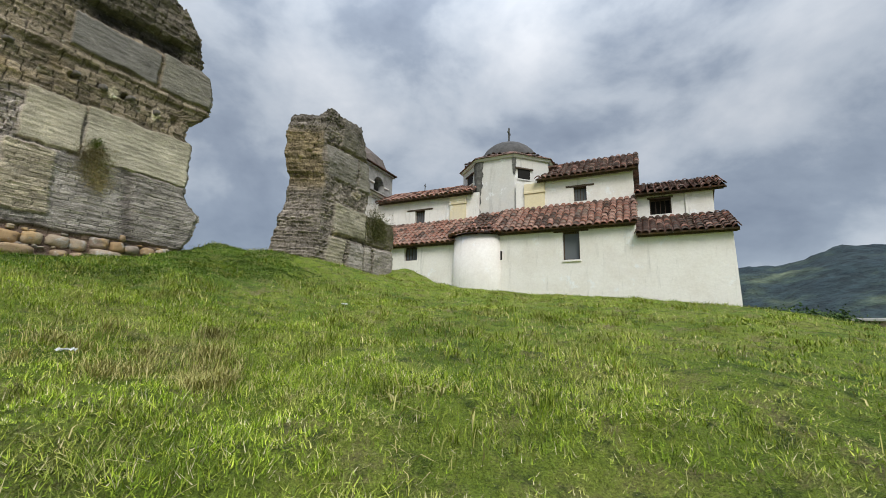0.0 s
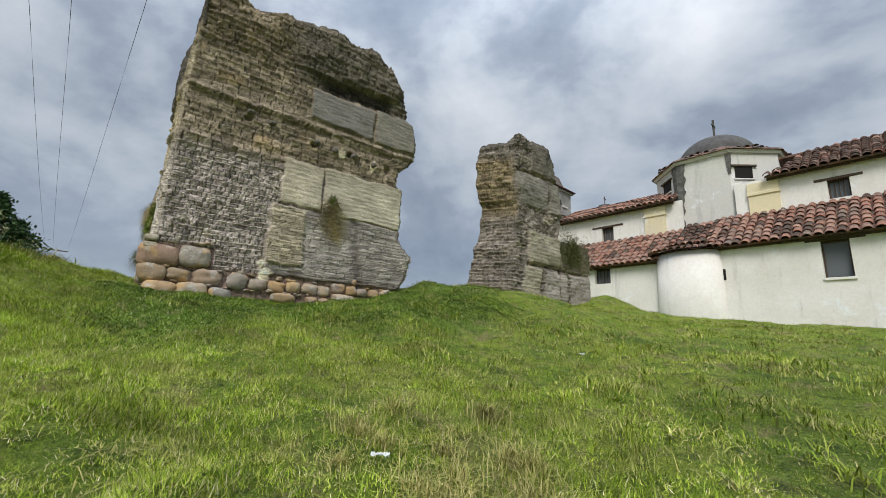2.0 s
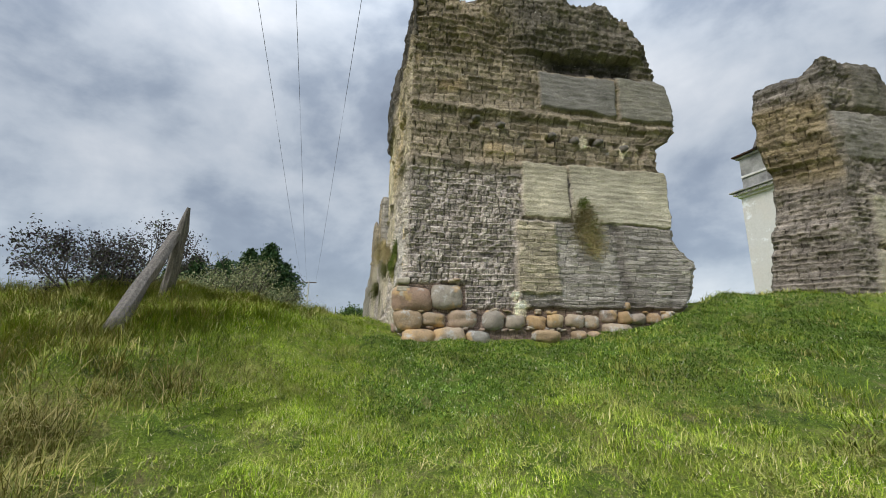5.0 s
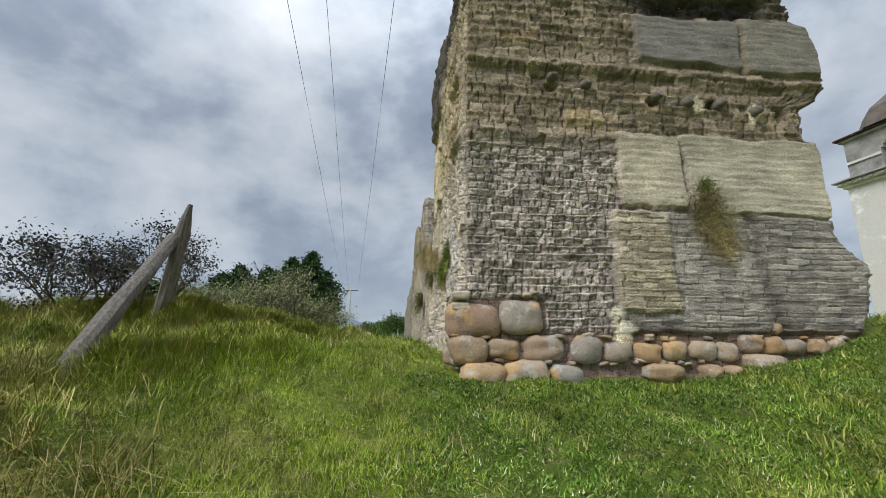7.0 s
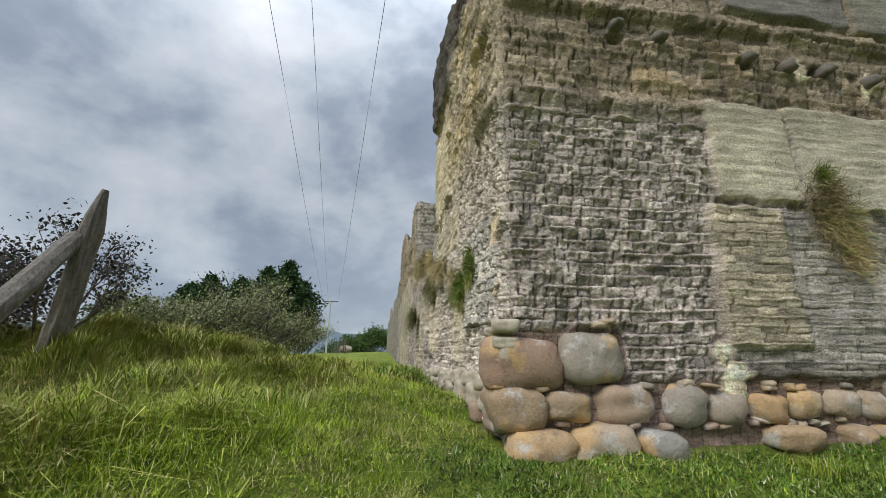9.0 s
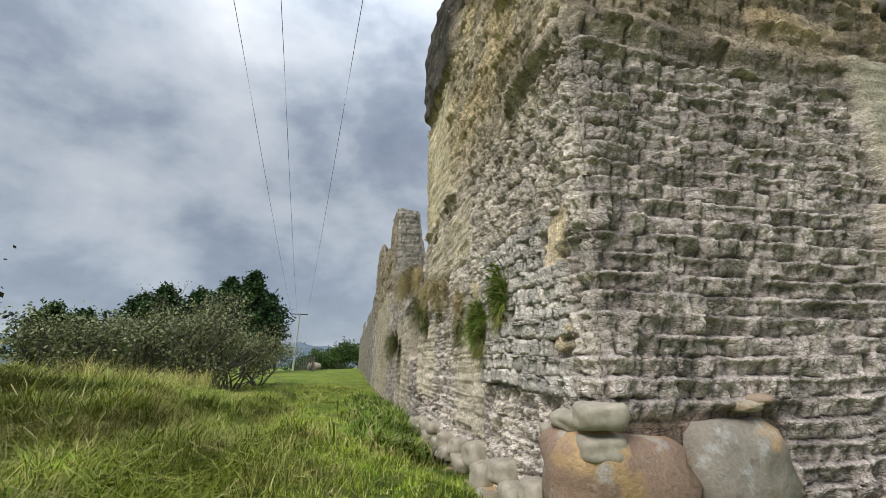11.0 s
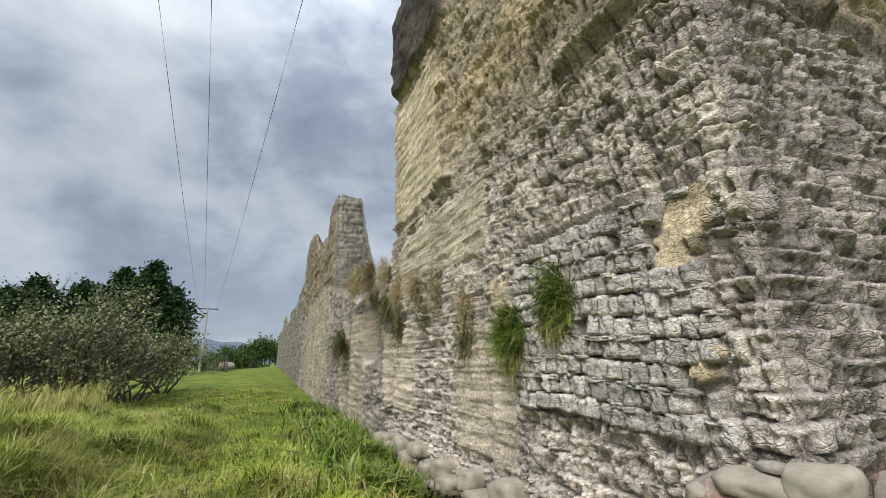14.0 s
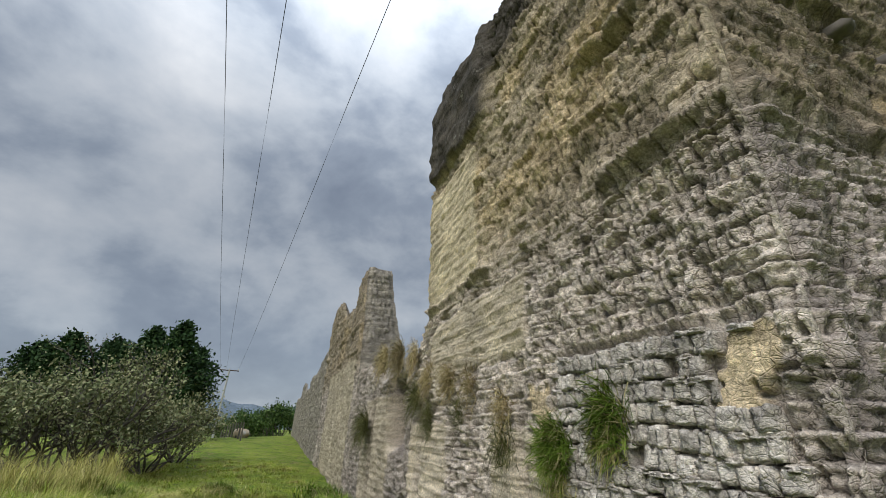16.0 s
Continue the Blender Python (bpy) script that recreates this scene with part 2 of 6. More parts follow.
def part(name, bm, material, parent=None, label=""):
    me = bpy.data.meshes.new(name)
    bm.to_mesh(me)
    bm.free()
    me.materials.append(material)
    ob = new(name, me)
    ob.parent = parent
    return tagged(ob, label)


def thing(name, label, category, group="", kind="", at=None):
    ob = new(name)
    if at is not None:
        ob.matrix_basis = at
    return tagged(ob, label, category, group, kind)


def add_box(bm, lo, hi, m=None, bevel=0.0):
    lo, hi = Vector(lo), Vector(hi)
    mat = (m or Matrix()) @ Matrix.Translation((lo + hi) / 2) @ Matrix.Diagonal((*(hi - lo), 1))
    res = bmesh.ops.create_cube(bm, size=1.0, matrix=mat)
    if bevel:
        edges = {e for v in res["verts"] for e in v.link_edges}
        bmesh.ops.bevel(bm, geom=list(edges), offset=bevel, segments=1, affect="EDGES")
    return bm


def box_bm(lo, hi, m=None, bevel=0.0):
    return add_box(bmesh.new(), lo, hi, m, bevel)


def tube(bm, pts, radii, sides=8, cap=True):
    """A tapered tube along points."""
    rings = []
    for i, p in enumerate(pts):
        p = Vector(p)
        d = (Vector(pts[min(i + 1, len(pts) - 1)]) - Vector(pts[max(i - 1, 0)])).normalized()
        side = d.orthogonal().normalized()
        other = d.cross(side)
        r = radii[i] if hasattr(radii, "__len__") else radii
        rings.append([bm.verts.new(p + r * (math.cos(6.28318 * k / sides) * side + math.sin(6.28318 * k / sides) * other)) for k in range(sides)])
    for a, b in zip(rings, rings[1:]):
        best = min(range(sides), key=lambda s: (a[0].co - b[s].co).length)
        for k in range(sides):
            bm.faces.new((a[k], a[(k + 1) % sides], b[(k + 1 + best) % sides], b[(k + best) % sides]))
    if cap:
        bm.faces.new(list(reversed(rings[0])))
        bm.faces.new(rings[-1])
    bmesh.ops.recalc_face_normals(bm, faces=bm.faces[:])
    return bm


# ---- the ground ----
WIDE = (1.19, 2.78, 2.05, 5.3, 3.53, -0.45, -0.04, -2.86, 0.17, -0.37, 7.59, 1.24, -0.63, -0.15, -0.53, -0.71)
SWELLS = [(x, y, 22, WIDE[4 * i + j]) for i, x in enumerate((-50, -25, 0, 25)) for j, y in enumerate((-20, 5, 30, 50))]
SWELLS += [(-18, 6, 6, 1.00), (-10, 4, 6, 2.44), (-5, 4, 6, -2.30), (0, 4, 6, 1.09), (-6, 13, 6, 0.92), (0, 12, 6, -0.69), (5, 8, 6, 0.13), (12, 12, 6, 0.69), (0, 22, 6, -0.24), (12, 19, 6, 0.35), (-13, 9, 6, -1.62), (-11, 4.5, 2.4, 0.32), (-9, 3, 2.4, -0.41), (-8, 8, 2.4, 0.17), (-4.6, 14.5, 2.4, 0.42), (-6.5, 12, 2.4, 0.59), (-2.5, 18.5, 2.4, 0.03), (-15, 2.6, 2.4, 0.39), (-18, 4, 2.4, 0.21), (0, 0, 2.4, -0.47), (-1.919, 19.26, 1, 0.62)]
# small banks: beside the ruins and along the hedge
BANKS = [(-16.6, 3.4, 1.2, 0.12), (-10.7, 2.75, 0.6, 0.24), (-12.1, 2.5, 0.6, -0.28), (-10.9, 4.0, 0.5, 0.12), (-12.3, 3.9, 0.7, 0.06), (-13.6, 5.0, 0.8, 0.10), (-6.75, 11.7, 0.6, 0.18), (-14.6, -0.5, 2.0, 0.5), (-7.0, 0.2, 1.2, 0.25), (-15.5, 6.0, 0.9, 0.2), (-4.4, 6.6, 0.8, 0.12), (-1.6, 2.2, 0.6, 0.08), (-19.5, 7.0, 1.2, 0.2)]

# hummocks of heaped grass on the bank beside the path
r_h = random.Random(44)
HUMPS = [(-12.3, 2.8, 0.5, 0.20), (-11.5, 4.1, 0.4, 0.18), (-12.9, 4.1, 0.45, 0.16), (-11.5, 1.6, 0.5, 0.22)]
while len(HUMPS) < 52:
    hx, hy = r_h.uniform(-21, -10.9), r_h.uniform(0.5, 9.5)
    if -4.5 < (hx + 14) * 0.5 + (hy - 3.2) - 2.6 < -0.35 and all(math.hypot(hx - q[0], hy - q[1]) > 0.62 for q in HUMPS):
        HUMPS.append((hx, hy, r_h.uniform(0.22, 0.42), r_h.uniform(0.12, 0.30)))


def ground_z(x, y, rough=True):
    x, y = np.asarray(x, float), np.asarray(y, float)
    z = np.full(np.broadcast(x, y).shape, -3.0)
    for cx, cy, s, w in SWELLS + BANKS:
        z = z + w * np.exp(-((x - cx) ** 2 + (y - cy) ** 2) / (2 * s * s))
    if rough:
        near = np.exp(-((x + 6) ** 2 + (y - 8) ** 2) / 900.0)
        z = z + near * (0.14 * fbm(x * 0.7, y * 0.7, 3, 5) + 0.13 * fbm(x * 2.1, y * 2.1, 3, 9))
        for cx, cy, s, w in HUMPS:
            z = z + w * np.exp(-(((x - cx) ** 2 + (y - cy) ** 2) / (2 * s * s)) ** 1.4)
        z = z - 0.30 * sstep(0.6, -0.4, (x + 14) * 0.5 + (y - 3.2) - 2.6) * sstep(-10.9, -11.6, x) * sstep(-24, -20, x)
        # uneven bank below the footpath
        bank = sstep(-0.9, -1.8, np.where(x < -9.0, (x + 14) * 0.5 + (y - 3.2) - 2.6, y - 1.6 + 0.52 * (x + 3))) * sstep(-3.0, -5.5, x) * sstep(-30, -20, x)
        z = z + bank * (0.5 * np.maximum(0, fbm(x * 1.45, y * 1.45, 2, 15) - 0.03) + 0.14 * fbm(x * 4.0, y * 4.0, 2, 19) - 0.08)
    return z


def gz(x, y):
    return float(ground_z(np.array([x]), np.array([y]))[0])


def axis(lo, hi, fine_lo, fine_hi, fine, growth=1.12):
    vals = list(np.arange(fine_lo, fine_hi + 1e-6, fine))
    step, v = fine, vals[-1]
    while v < hi:
        step *= growth
        v += step
        vals.append(v)
    step, v = fine, vals[0]
    while v > lo:
        step *= growth
        v -= step
        vals.insert(0, v)
    return np.array(vals)


def build_ground():
    xs, ys = axis(-2500, 2500, -20, 10, 0.17), axis(-2500, 2500, -3, 20, 0.17)
    X, Y = np.meshgrid(xs, ys, indexing="ij")
    Z = ground_z(X, Y)
    n, m = X.shape
    idx = np.arange(n * m).reshape(n, m)
    faces = np.stack([idx[:-1, :-1], idx[1:, :-1], idx[1:, 1:], idx[:-1, 1:]], -1).reshape(-1, 4)
    me = mesh_from("ground", np.stack([X, Y, Z], -1).reshape(-1, 3), faces, TURF, True)
    tagged(new("ground", me), "green grassy hillside with tufts, hummocks and dry straw", "ground", kind="structure")


build_ground()

# ---- the ruined earth walls ----
CORNER = Vector((-10.1, 5.85, 0))
ALONG, DEEP = Vector((0.499, 0.867, 0)), Vector((-0.867, 0.499, 0))
RUIN = Matrix(((ALONG.x, DEEP.x, 0, CORNER.x), (ALONG.y, DEEP.y, 0, CORNER.y), (0, 0, 1, 0), (0, 0, 0, 1)))


def courses(u, z, h, w, seed, bed=0.016):
    """Blocks in courses: the distance to the nearest joint, and the course and block numbers."""
    zz = z + 0.05 * vnoise(u * 0.9, z * 0.5, seed) + 0.018 * vnoise(u * 5.0, z * 3.0, seed + 1)
    r = np.floor(zz / h)
    fz = zz / h - r
    ww = w * (0.8 + 0.5 * hsh(r, r * 0, seed + 2))
    uu = u / ww + hsh(r, r * 0 + 7, seed + 3) + 0.42 * vnoise(u / ww, r * 3.7, seed + 4) + 0.06 * vnoise(u * 14, z * 14, seed + 6)
    k = np.floor(uu)
    fu = uu - k
    left = fu + 9.0 * (hsh(r, k, seed + 21) < 0.17)
    right = 1 - fu + 9.0 * (hsh(r, k + 1, seed + 21) < 0.17)
    lost = 0.05 * np.maximum(0, vnoise(u * 6.0, r * 2.3, seed + 22))
    e = np.minimum(np.minimum(left, right) * ww * 0.85, np.minimum(fz, 1 - fz) * h + lost)
    return e, r, k, fz


def relief(u, z, h, w, seed, depth=0.055, ledge=0.0, crumble=0.0):
    u = u + 0.020 * fbm(u * 9, z * 9, 2, seed + 60)
    z = z + 0.014 * fbm(u * 8, z * 8, 2, seed + 64)
    e, r, k, fz = courses(u, z, h, w, seed)
    rnd = hsh(r, k, seed + 5)
    body = np.clip(e / 0.012, 0, 1)
    d = body * depth * (0.55 + 0.8 * rnd) - depth * 0.85
    d = d + body * depth * 0.7 * (fz - 0.5) * (hsh(r, k, seed + 9) - 0.3) * 2
    d = d - 0.8 * depth * (rnd > 0.93)
    if ledge:
        # the mortar beds stand proud where the blocks have weathered back
        there = sstep(-0.08, 0.06, vnoise(u * 2.8, r * 1.7, seed + 11) + 0.55 * vnoise(u * 11, r * 3.1, seed + 12)) * ledge
        bed = sstep(0.68, 0.74, fz) * (1 - sstep(0.90, 0.98, fz)) * there
        d = d - 0.18 * depth * (1 - bed) * ledge * sstep(0.15, 0.6, 1 - fz)
        d, body, rnd = d + (depth * 0.52 - d) * bed, body + (1 - body) * bed, rnd + (1.15 - rnd) * bed
    else:
        d = d + 0.5 * depth * (hsh(r, r * 0, seed + 8) > 0.5) * (fz > 0.72)
    d = d + 0.55 * depth * fbm(u * 19, z * 17, 3, seed + 70) + 0.55 * depth * fbm(u * 3, z * 3.5, 3, seed + 74)
    if crumble:
        # fractures that run mostly upright, and lumps fallen out between them
        split = sstep(0.055, 0.012, np.abs(vnoise(u * 7.5 + 0.6 * vnoise(u * 5, z * 9, seed + 81), z * 3.2, seed + 80))) + 0.8 * sstep(0.05, 0.01, np.abs(vnoise(u * 13, z * 11, seed + 82)))
        split = np.clip(split, 0, 1) * sstep(-0.25, 0.05, vnoise(u * 2.6, z * 3.4, seed + 83))
        lost = sstep(0.16, 0.30, vnoise(u * 6.5, z * 7.5, seed + 84))
        d = d - crumble * depth * (0.75 * split + 0.9 * lost) + crumble * 0.9 * depth * np.abs(fbm(u * 24, z * 20, 2, seed + 85))
        body = body * (1 - 0.55 * crumble * split) * (1 - 0.25 * crumble * lost)
    return d, rnd, body


def lerp(a, b, f):
    return a + (b - a) * f


def mixc(c, col, f):
    return c + (np.array(col) - c) * f[..., None]


SMOOTH = []


def front_face(u, z, seed):
    """Relief and earth colour of the end wall; u from its corner."""
    warp_u, warp_z = u + 0.07 * fbm(u * 3, z * 3, 3, 31), z + 0.06 * fbm(u * 3, z * 3, 3, 41)
    d1, r1, b1 = relief(u, z, 0.112, 0.115, 3, 0.046, 0.6, 0.45)
    d2, r2, b2 = relief(u, z, 0.165, 0.27, seed + 20)
    d3, r3, b3 = relief(u, z, 0.085, 0.32, seed + 40, 0.03)
    band = sstep(6.02, 6.08, warp_z)
    d, rnd, body = lerp(d1, d2 * 0.9, band), lerp(r1, r2, band), lerp(b1, b2, band)
    tone = np.zeros(u.shape + (3,)) + np.array((0.262, 0.24, 0.224))
    tone = mixc(tone, (0.185, 0.158, 0.11), sstep(5.95, 6.4, warp_z) * 0.85)
    tone = mixc(tone, (0.27, 0.21, 0.12), 0.7 * sstep(0.05, 0.3, fbm(u * 1.1, z * 1.5, 3, 77)) * sstep(6.2, 6.8, z) * (1 - sstep(8.4, 9.0, z)))
    ledge = np.exp(-((warp_z - 7.48) / 0.07) ** 2)
    d = d + 0.10 * ledge + 0.05 * np.exp(-((warp_z - 6.28) / 0.08) ** 2)
    # the right half: lower grey blocks, tan remnant, dark foot
    low = sstep(2.18, 2.26, warp_u) * (1 - sstep(5.08, 5.16, warp_z))
    d, rnd, body = lerp(d, d3 * 0.7 + 0.02, low), lerp(rnd, r3, low), lerp(body, b3, low)
    tone = mixc(tone, (0.215, 0.206, 0.19), low)
    tan = low * (1 - sstep(3.0, 3.12, warp_u)) * sstep(3.62, 3.7, warp_z)
    d = d + 0.06 * tan
    tone = mixc(tone, (0.275, 0.25, 0.185), tan * 0.85)
    tone = mixc(tone, (0.10, 0.085, 0.078), (1 - sstep(3.35, 3.6, warp_z)) * sstep(2.2, 2.7, u) * 0.8)
    # red-brown mortar behind the footing stones
    foot = 1 - sstep(np.where(u < 1.18, 3.80, 3.36), np.where(u < 1.18, 3.86, 3.44), warp_z)
    d = lerp(d, -0.05 + 0.03 * fbm(u * 9, z * 9, 3, 57), foot)
    tone = mixc(tone, (0.135, 0.098, 0.078), foot * 0.85)
    stain = np.exp(-((warp_u - 4.45 - 0.35 * (4.6 - z) * 0.4) / 0.16) ** 2) * low
    tone = mixc(tone, (0.08, 0.072, 0.068), stain * 0.8)
    d = d + 0.03 * low - 0.05 * stain
    # the large smooth panels of rammed earth, left proud
    layer = 0.012 * (np.abs(((z * 8.2 + 0.5 * fbm(u * 1.5, z * 2, 3, 55)) % 1) - 0.5) ** 0.5) + 0.012 * fbm(u * 6, z * 9, 3, 56)

    smooth = 0.8 + 0 * u

    def panel(u0, u1, z0, z1, col, proud, amount=0.92):
        nonlocal d, tone, rnd, body, smooth
        f = sstep(u0, u0 + 0.04, warp_u) * (1 - sstep(u1 - 0.04, u1, warp_u)) * sstep(z0, z0 + 0.05, warp_z) * (1 - sstep(z1 - 0.05, z1, warp_z))
        d = lerp(d, proud - layer * 1.0, f)
        rnd, body = lerp(rnd, 0.5 + 0 * rnd, f), lerp(body, 1 + 0 * body, f)
        tone = mixc(tone, col, f * amount)
        smooth = lerp(smooth, 0.08, f)

    panel(2.36, 3.42, 5.18, 6.4, (0.262, 0.248, 0.19), 0.085)
    panel(3.44, 5.95, 5.12, 6.45, (0.245, 0.236, 0.183), 0.075)
    panel(2.86, 4.75, 7.66, 8.6, (0.125, 0.125, 0.118), 0.09)
    panel(4.78, 6.3, 7.62, 8.75, (0.14, 0.138, 0.12), 0.10)
    SMOOTH.append(smooth)
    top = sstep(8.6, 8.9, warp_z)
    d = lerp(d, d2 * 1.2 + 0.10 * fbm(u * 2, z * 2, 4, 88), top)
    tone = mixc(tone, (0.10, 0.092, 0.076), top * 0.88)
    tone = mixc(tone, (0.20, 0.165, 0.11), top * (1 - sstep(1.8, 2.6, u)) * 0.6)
    # the upper block overhangs a hollow above the panels; its shade is painted near-black
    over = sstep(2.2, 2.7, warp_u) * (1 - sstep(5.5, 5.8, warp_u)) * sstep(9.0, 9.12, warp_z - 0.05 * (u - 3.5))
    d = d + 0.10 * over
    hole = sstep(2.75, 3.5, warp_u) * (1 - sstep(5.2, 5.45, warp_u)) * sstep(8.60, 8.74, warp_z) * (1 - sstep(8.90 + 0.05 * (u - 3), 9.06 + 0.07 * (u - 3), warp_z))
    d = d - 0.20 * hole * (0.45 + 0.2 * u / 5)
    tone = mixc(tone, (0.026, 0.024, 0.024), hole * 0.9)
    # sockets of lost beams, lime patches
    for cu, cz, s in ((1.42, 7.12, 0.09), (3.05, 6.95, 0.10), (5.45, 6.9, 0.14), (4.1, 7.0, 0.08)):
        d = d - 0.16 * np.exp(-(((u - cu) / s) ** 2 + ((z - cz) / (s * 0.8)) ** 2) ** 2)
    for cu, cz, s in ((3.85, 6.98, 0.13), (4.85, 6.9, 0.16), (2.25, 3.35, 0.16), (2.15, 3.6, 0.10)):
        f = sstep(0.35, 0.7, np.exp(-(((warp_u - cu) / s) ** 2 + ((warp_z - cz) / (s * 1.3)) ** 2)) + 0.3 * fbm(u * 9, z * 9, 3, 66))
        tone = mixc(tone, (0.50, 0.46, 0.34), f)
        d = lerp(d, 0.02 + 0 * d, f * 0.7)
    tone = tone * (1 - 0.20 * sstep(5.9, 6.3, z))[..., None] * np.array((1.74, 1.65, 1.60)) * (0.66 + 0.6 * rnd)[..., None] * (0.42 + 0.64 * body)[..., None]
    return d, tone


def flank_face(u, z, seed):
    """Relief and earth colour of the long side wall; u from the corner."""
    warp_u, warp_z = u + 0.10 * fbm(u * 2, z * 2, 3, 131), z + 0.08 * fbm(u * 2, z * 2, 3, 141)
    d1, r1, b1 = relief(u, z, 0.112, 0.085, 3, 0.046, 0.5, 1.0)
    d2, r2, b2 = relief(u, z, 0.16, 0.24, seed + 20, 0.055, 0.0, 0.9)
    d3, r3, b3 = relief(u, z, 0.095, 0.24, seed + 40, 0.03)
    band = sstep(6.02, 6.10, warp_z)
    d, rnd, body = lerp(d1 * 1.1, d2 * 0.9, band), lerp(r1, r2, band), lerp(b1, b2, band)
    tone = np.zeros(u.shape + (3,)) + np.array((0.315, 0.295, 0.27))
    tone = mixc(tone, (0.225, 0.198, 0.145), sstep(5.6, 6.6, warp_z) * 0.9)
    tone = mixc(tone, (0.30, 0.25, 0.16), 0.7 * sstep(0.1, 0.3, fbm(u * 0.9, z * 1.3, 3, 177)) * sstep(6.4, 7, z) * (1 - sstep(8.6, 9.2, z)))
    ridge = sstep(-0.25, 0.05, fbm(u * 1.2, z * 0 + 4.0, 3, 191))
    d = d + (0.09 * np.exp(-((warp_z - 7.48) / 0.06) ** 2) + 0.08 * np.exp(-((warp_z - 6.24) / 0.06) ** 2) + 0.05 * np.exp(-((warp_z - 6.72) / 0.05) ** 2)) * ridge
    layer = 0.012 * (np.abs(((z * 7.5 + 0.5 * fbm(u * 1.5, z * 2, 3, 155)) % 1) - 0.5) ** 0.5) + 0.014 * fbm(u * 6, z * 9, 3, 156)
    smooth = 0.85 + 0 * u
    for u0, u1, z0, z1, col, proud in ((2.1, 4.4, 5.15, 5.95, (0.27, 0.247, 0.19), 0.03), (3.2, 5.3, 6.2, 8.2, (0.32, 0.29, 0.21), 0.03),
                                       (1.9, 2.9, 3.4, 4.6, (0.30, 0.277, 0.222), 0.02), (3.9, 4.9, 3.6, 4.7, (0.31, 0.285, 0.225), 0.03),
                                       (7.0, 9.5, 3.0, 5.2, (0.36, 0.33, 0.26), 0.02), (11.5, 18.0, 3.0, 6.5, (0.34, 0.315, 0.24), 0.02)):
        f = sstep(u0, u0 + 0.06, warp_u) * (1 - sstep(u1 - 0.06, u1, warp_u)) * sstep(z0, z0 + 0.07, warp_z) * (1 - sstep(z1 - 0.07, z1, warp_z))
        d = lerp(d, proud - 2 * layer + 0.45 * d3, f)
        rnd, body = lerp(rnd, 0.5 + 0.3 * (r3 - 0.5), f), lerp(body, 0.5 + 0.5 * b3, f)
        tone = mixc(tone, col, f * 0.9)
        smooth = lerp(smooth, 0.3, f)
    SMOOTH.append(smooth)
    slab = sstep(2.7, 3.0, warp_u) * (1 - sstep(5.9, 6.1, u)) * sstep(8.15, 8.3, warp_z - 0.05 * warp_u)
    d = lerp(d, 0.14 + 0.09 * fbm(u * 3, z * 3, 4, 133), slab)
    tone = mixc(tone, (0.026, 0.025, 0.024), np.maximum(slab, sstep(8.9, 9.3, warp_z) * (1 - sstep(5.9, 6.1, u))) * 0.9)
    patch = 0 * u
    for cu, cz, s in ((0.34, 4.88, 0.16), (0.42, 4.74, 0.11), (0.36, 4.20, 0.085), (0.31, 4.27, 0.05), (2.0, 4.75, 0.14), (1.6, 3.1, 0.12)):
        f = sstep(0.4, 0.6, np.exp(-(((warp_u - cu) / s) ** 2 + ((warp_z - cz) / s) ** 2)) + 0.6 * fbm(u * 9, z * 9, 3, 166))
        tone = mixc(tone, (0.33, 0.285, 0.20), f)
        d = lerp(d, 0.012 + 0.03 * fbm(u * 9, z * 9, 3, 9), f * 0.9)
        body = lerp(body, 1 + 0 * body, f)
        patch = np.maximum(patch, f)
    loose = (1 - patch) * sstep(0.2, 0.3, u) * (1 - sstep(1.70, 1.80, u)) * sstep(3.9, 4.0, z) * (1 - sstep(5.05, 5.15, z)) * (seed == 253)
    d = lerp(d, -0.055 + 0.02 * fbm(u * 8, z * 8, 3, 5), loose)
    body = lerp(body, 0.35 + 0 * body, loose)
    cave = sstep(6.0, 6.3, warp_u) * (1 - sstep(7.0, 7.4, warp_u)) * sstep(4.1, 4.4, warp_z) * (1 - sstep(5.2, 5.5, warp_z))
    d = d - 0.35 * cave
    tone = mixc(tone, (0.16, 0.14, 0.14), cave * 0.7)
    for cu, s in ((2.35, 0.06), (4.6, 0.1), (3.35, 0.07), (8.6, 0.15)):
        runnel = np.exp(-((warp_u - cu) / s) ** 2) * (1 - sstep(4.9, 5.3, z))
        d = d - 0.06 * runnel
        tone = mixc(tone, (0.15, 0.135, 0.125), runnel * 0.5)
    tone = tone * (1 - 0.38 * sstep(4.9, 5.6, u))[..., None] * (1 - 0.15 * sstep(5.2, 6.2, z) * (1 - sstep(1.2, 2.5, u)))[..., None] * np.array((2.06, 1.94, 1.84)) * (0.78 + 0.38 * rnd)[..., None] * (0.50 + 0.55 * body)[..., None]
    return d, tone


def back_face(u, z, seed):
    d, rnd, body = relief(u, z, 0.16, 0.24, seed)
    tone = (np.zeros(u.shape + (3,)) + np.array((0.27, 0.245, 0.205))) * (0.75 + 0.45 * rnd)[..., None]
    return d, tone


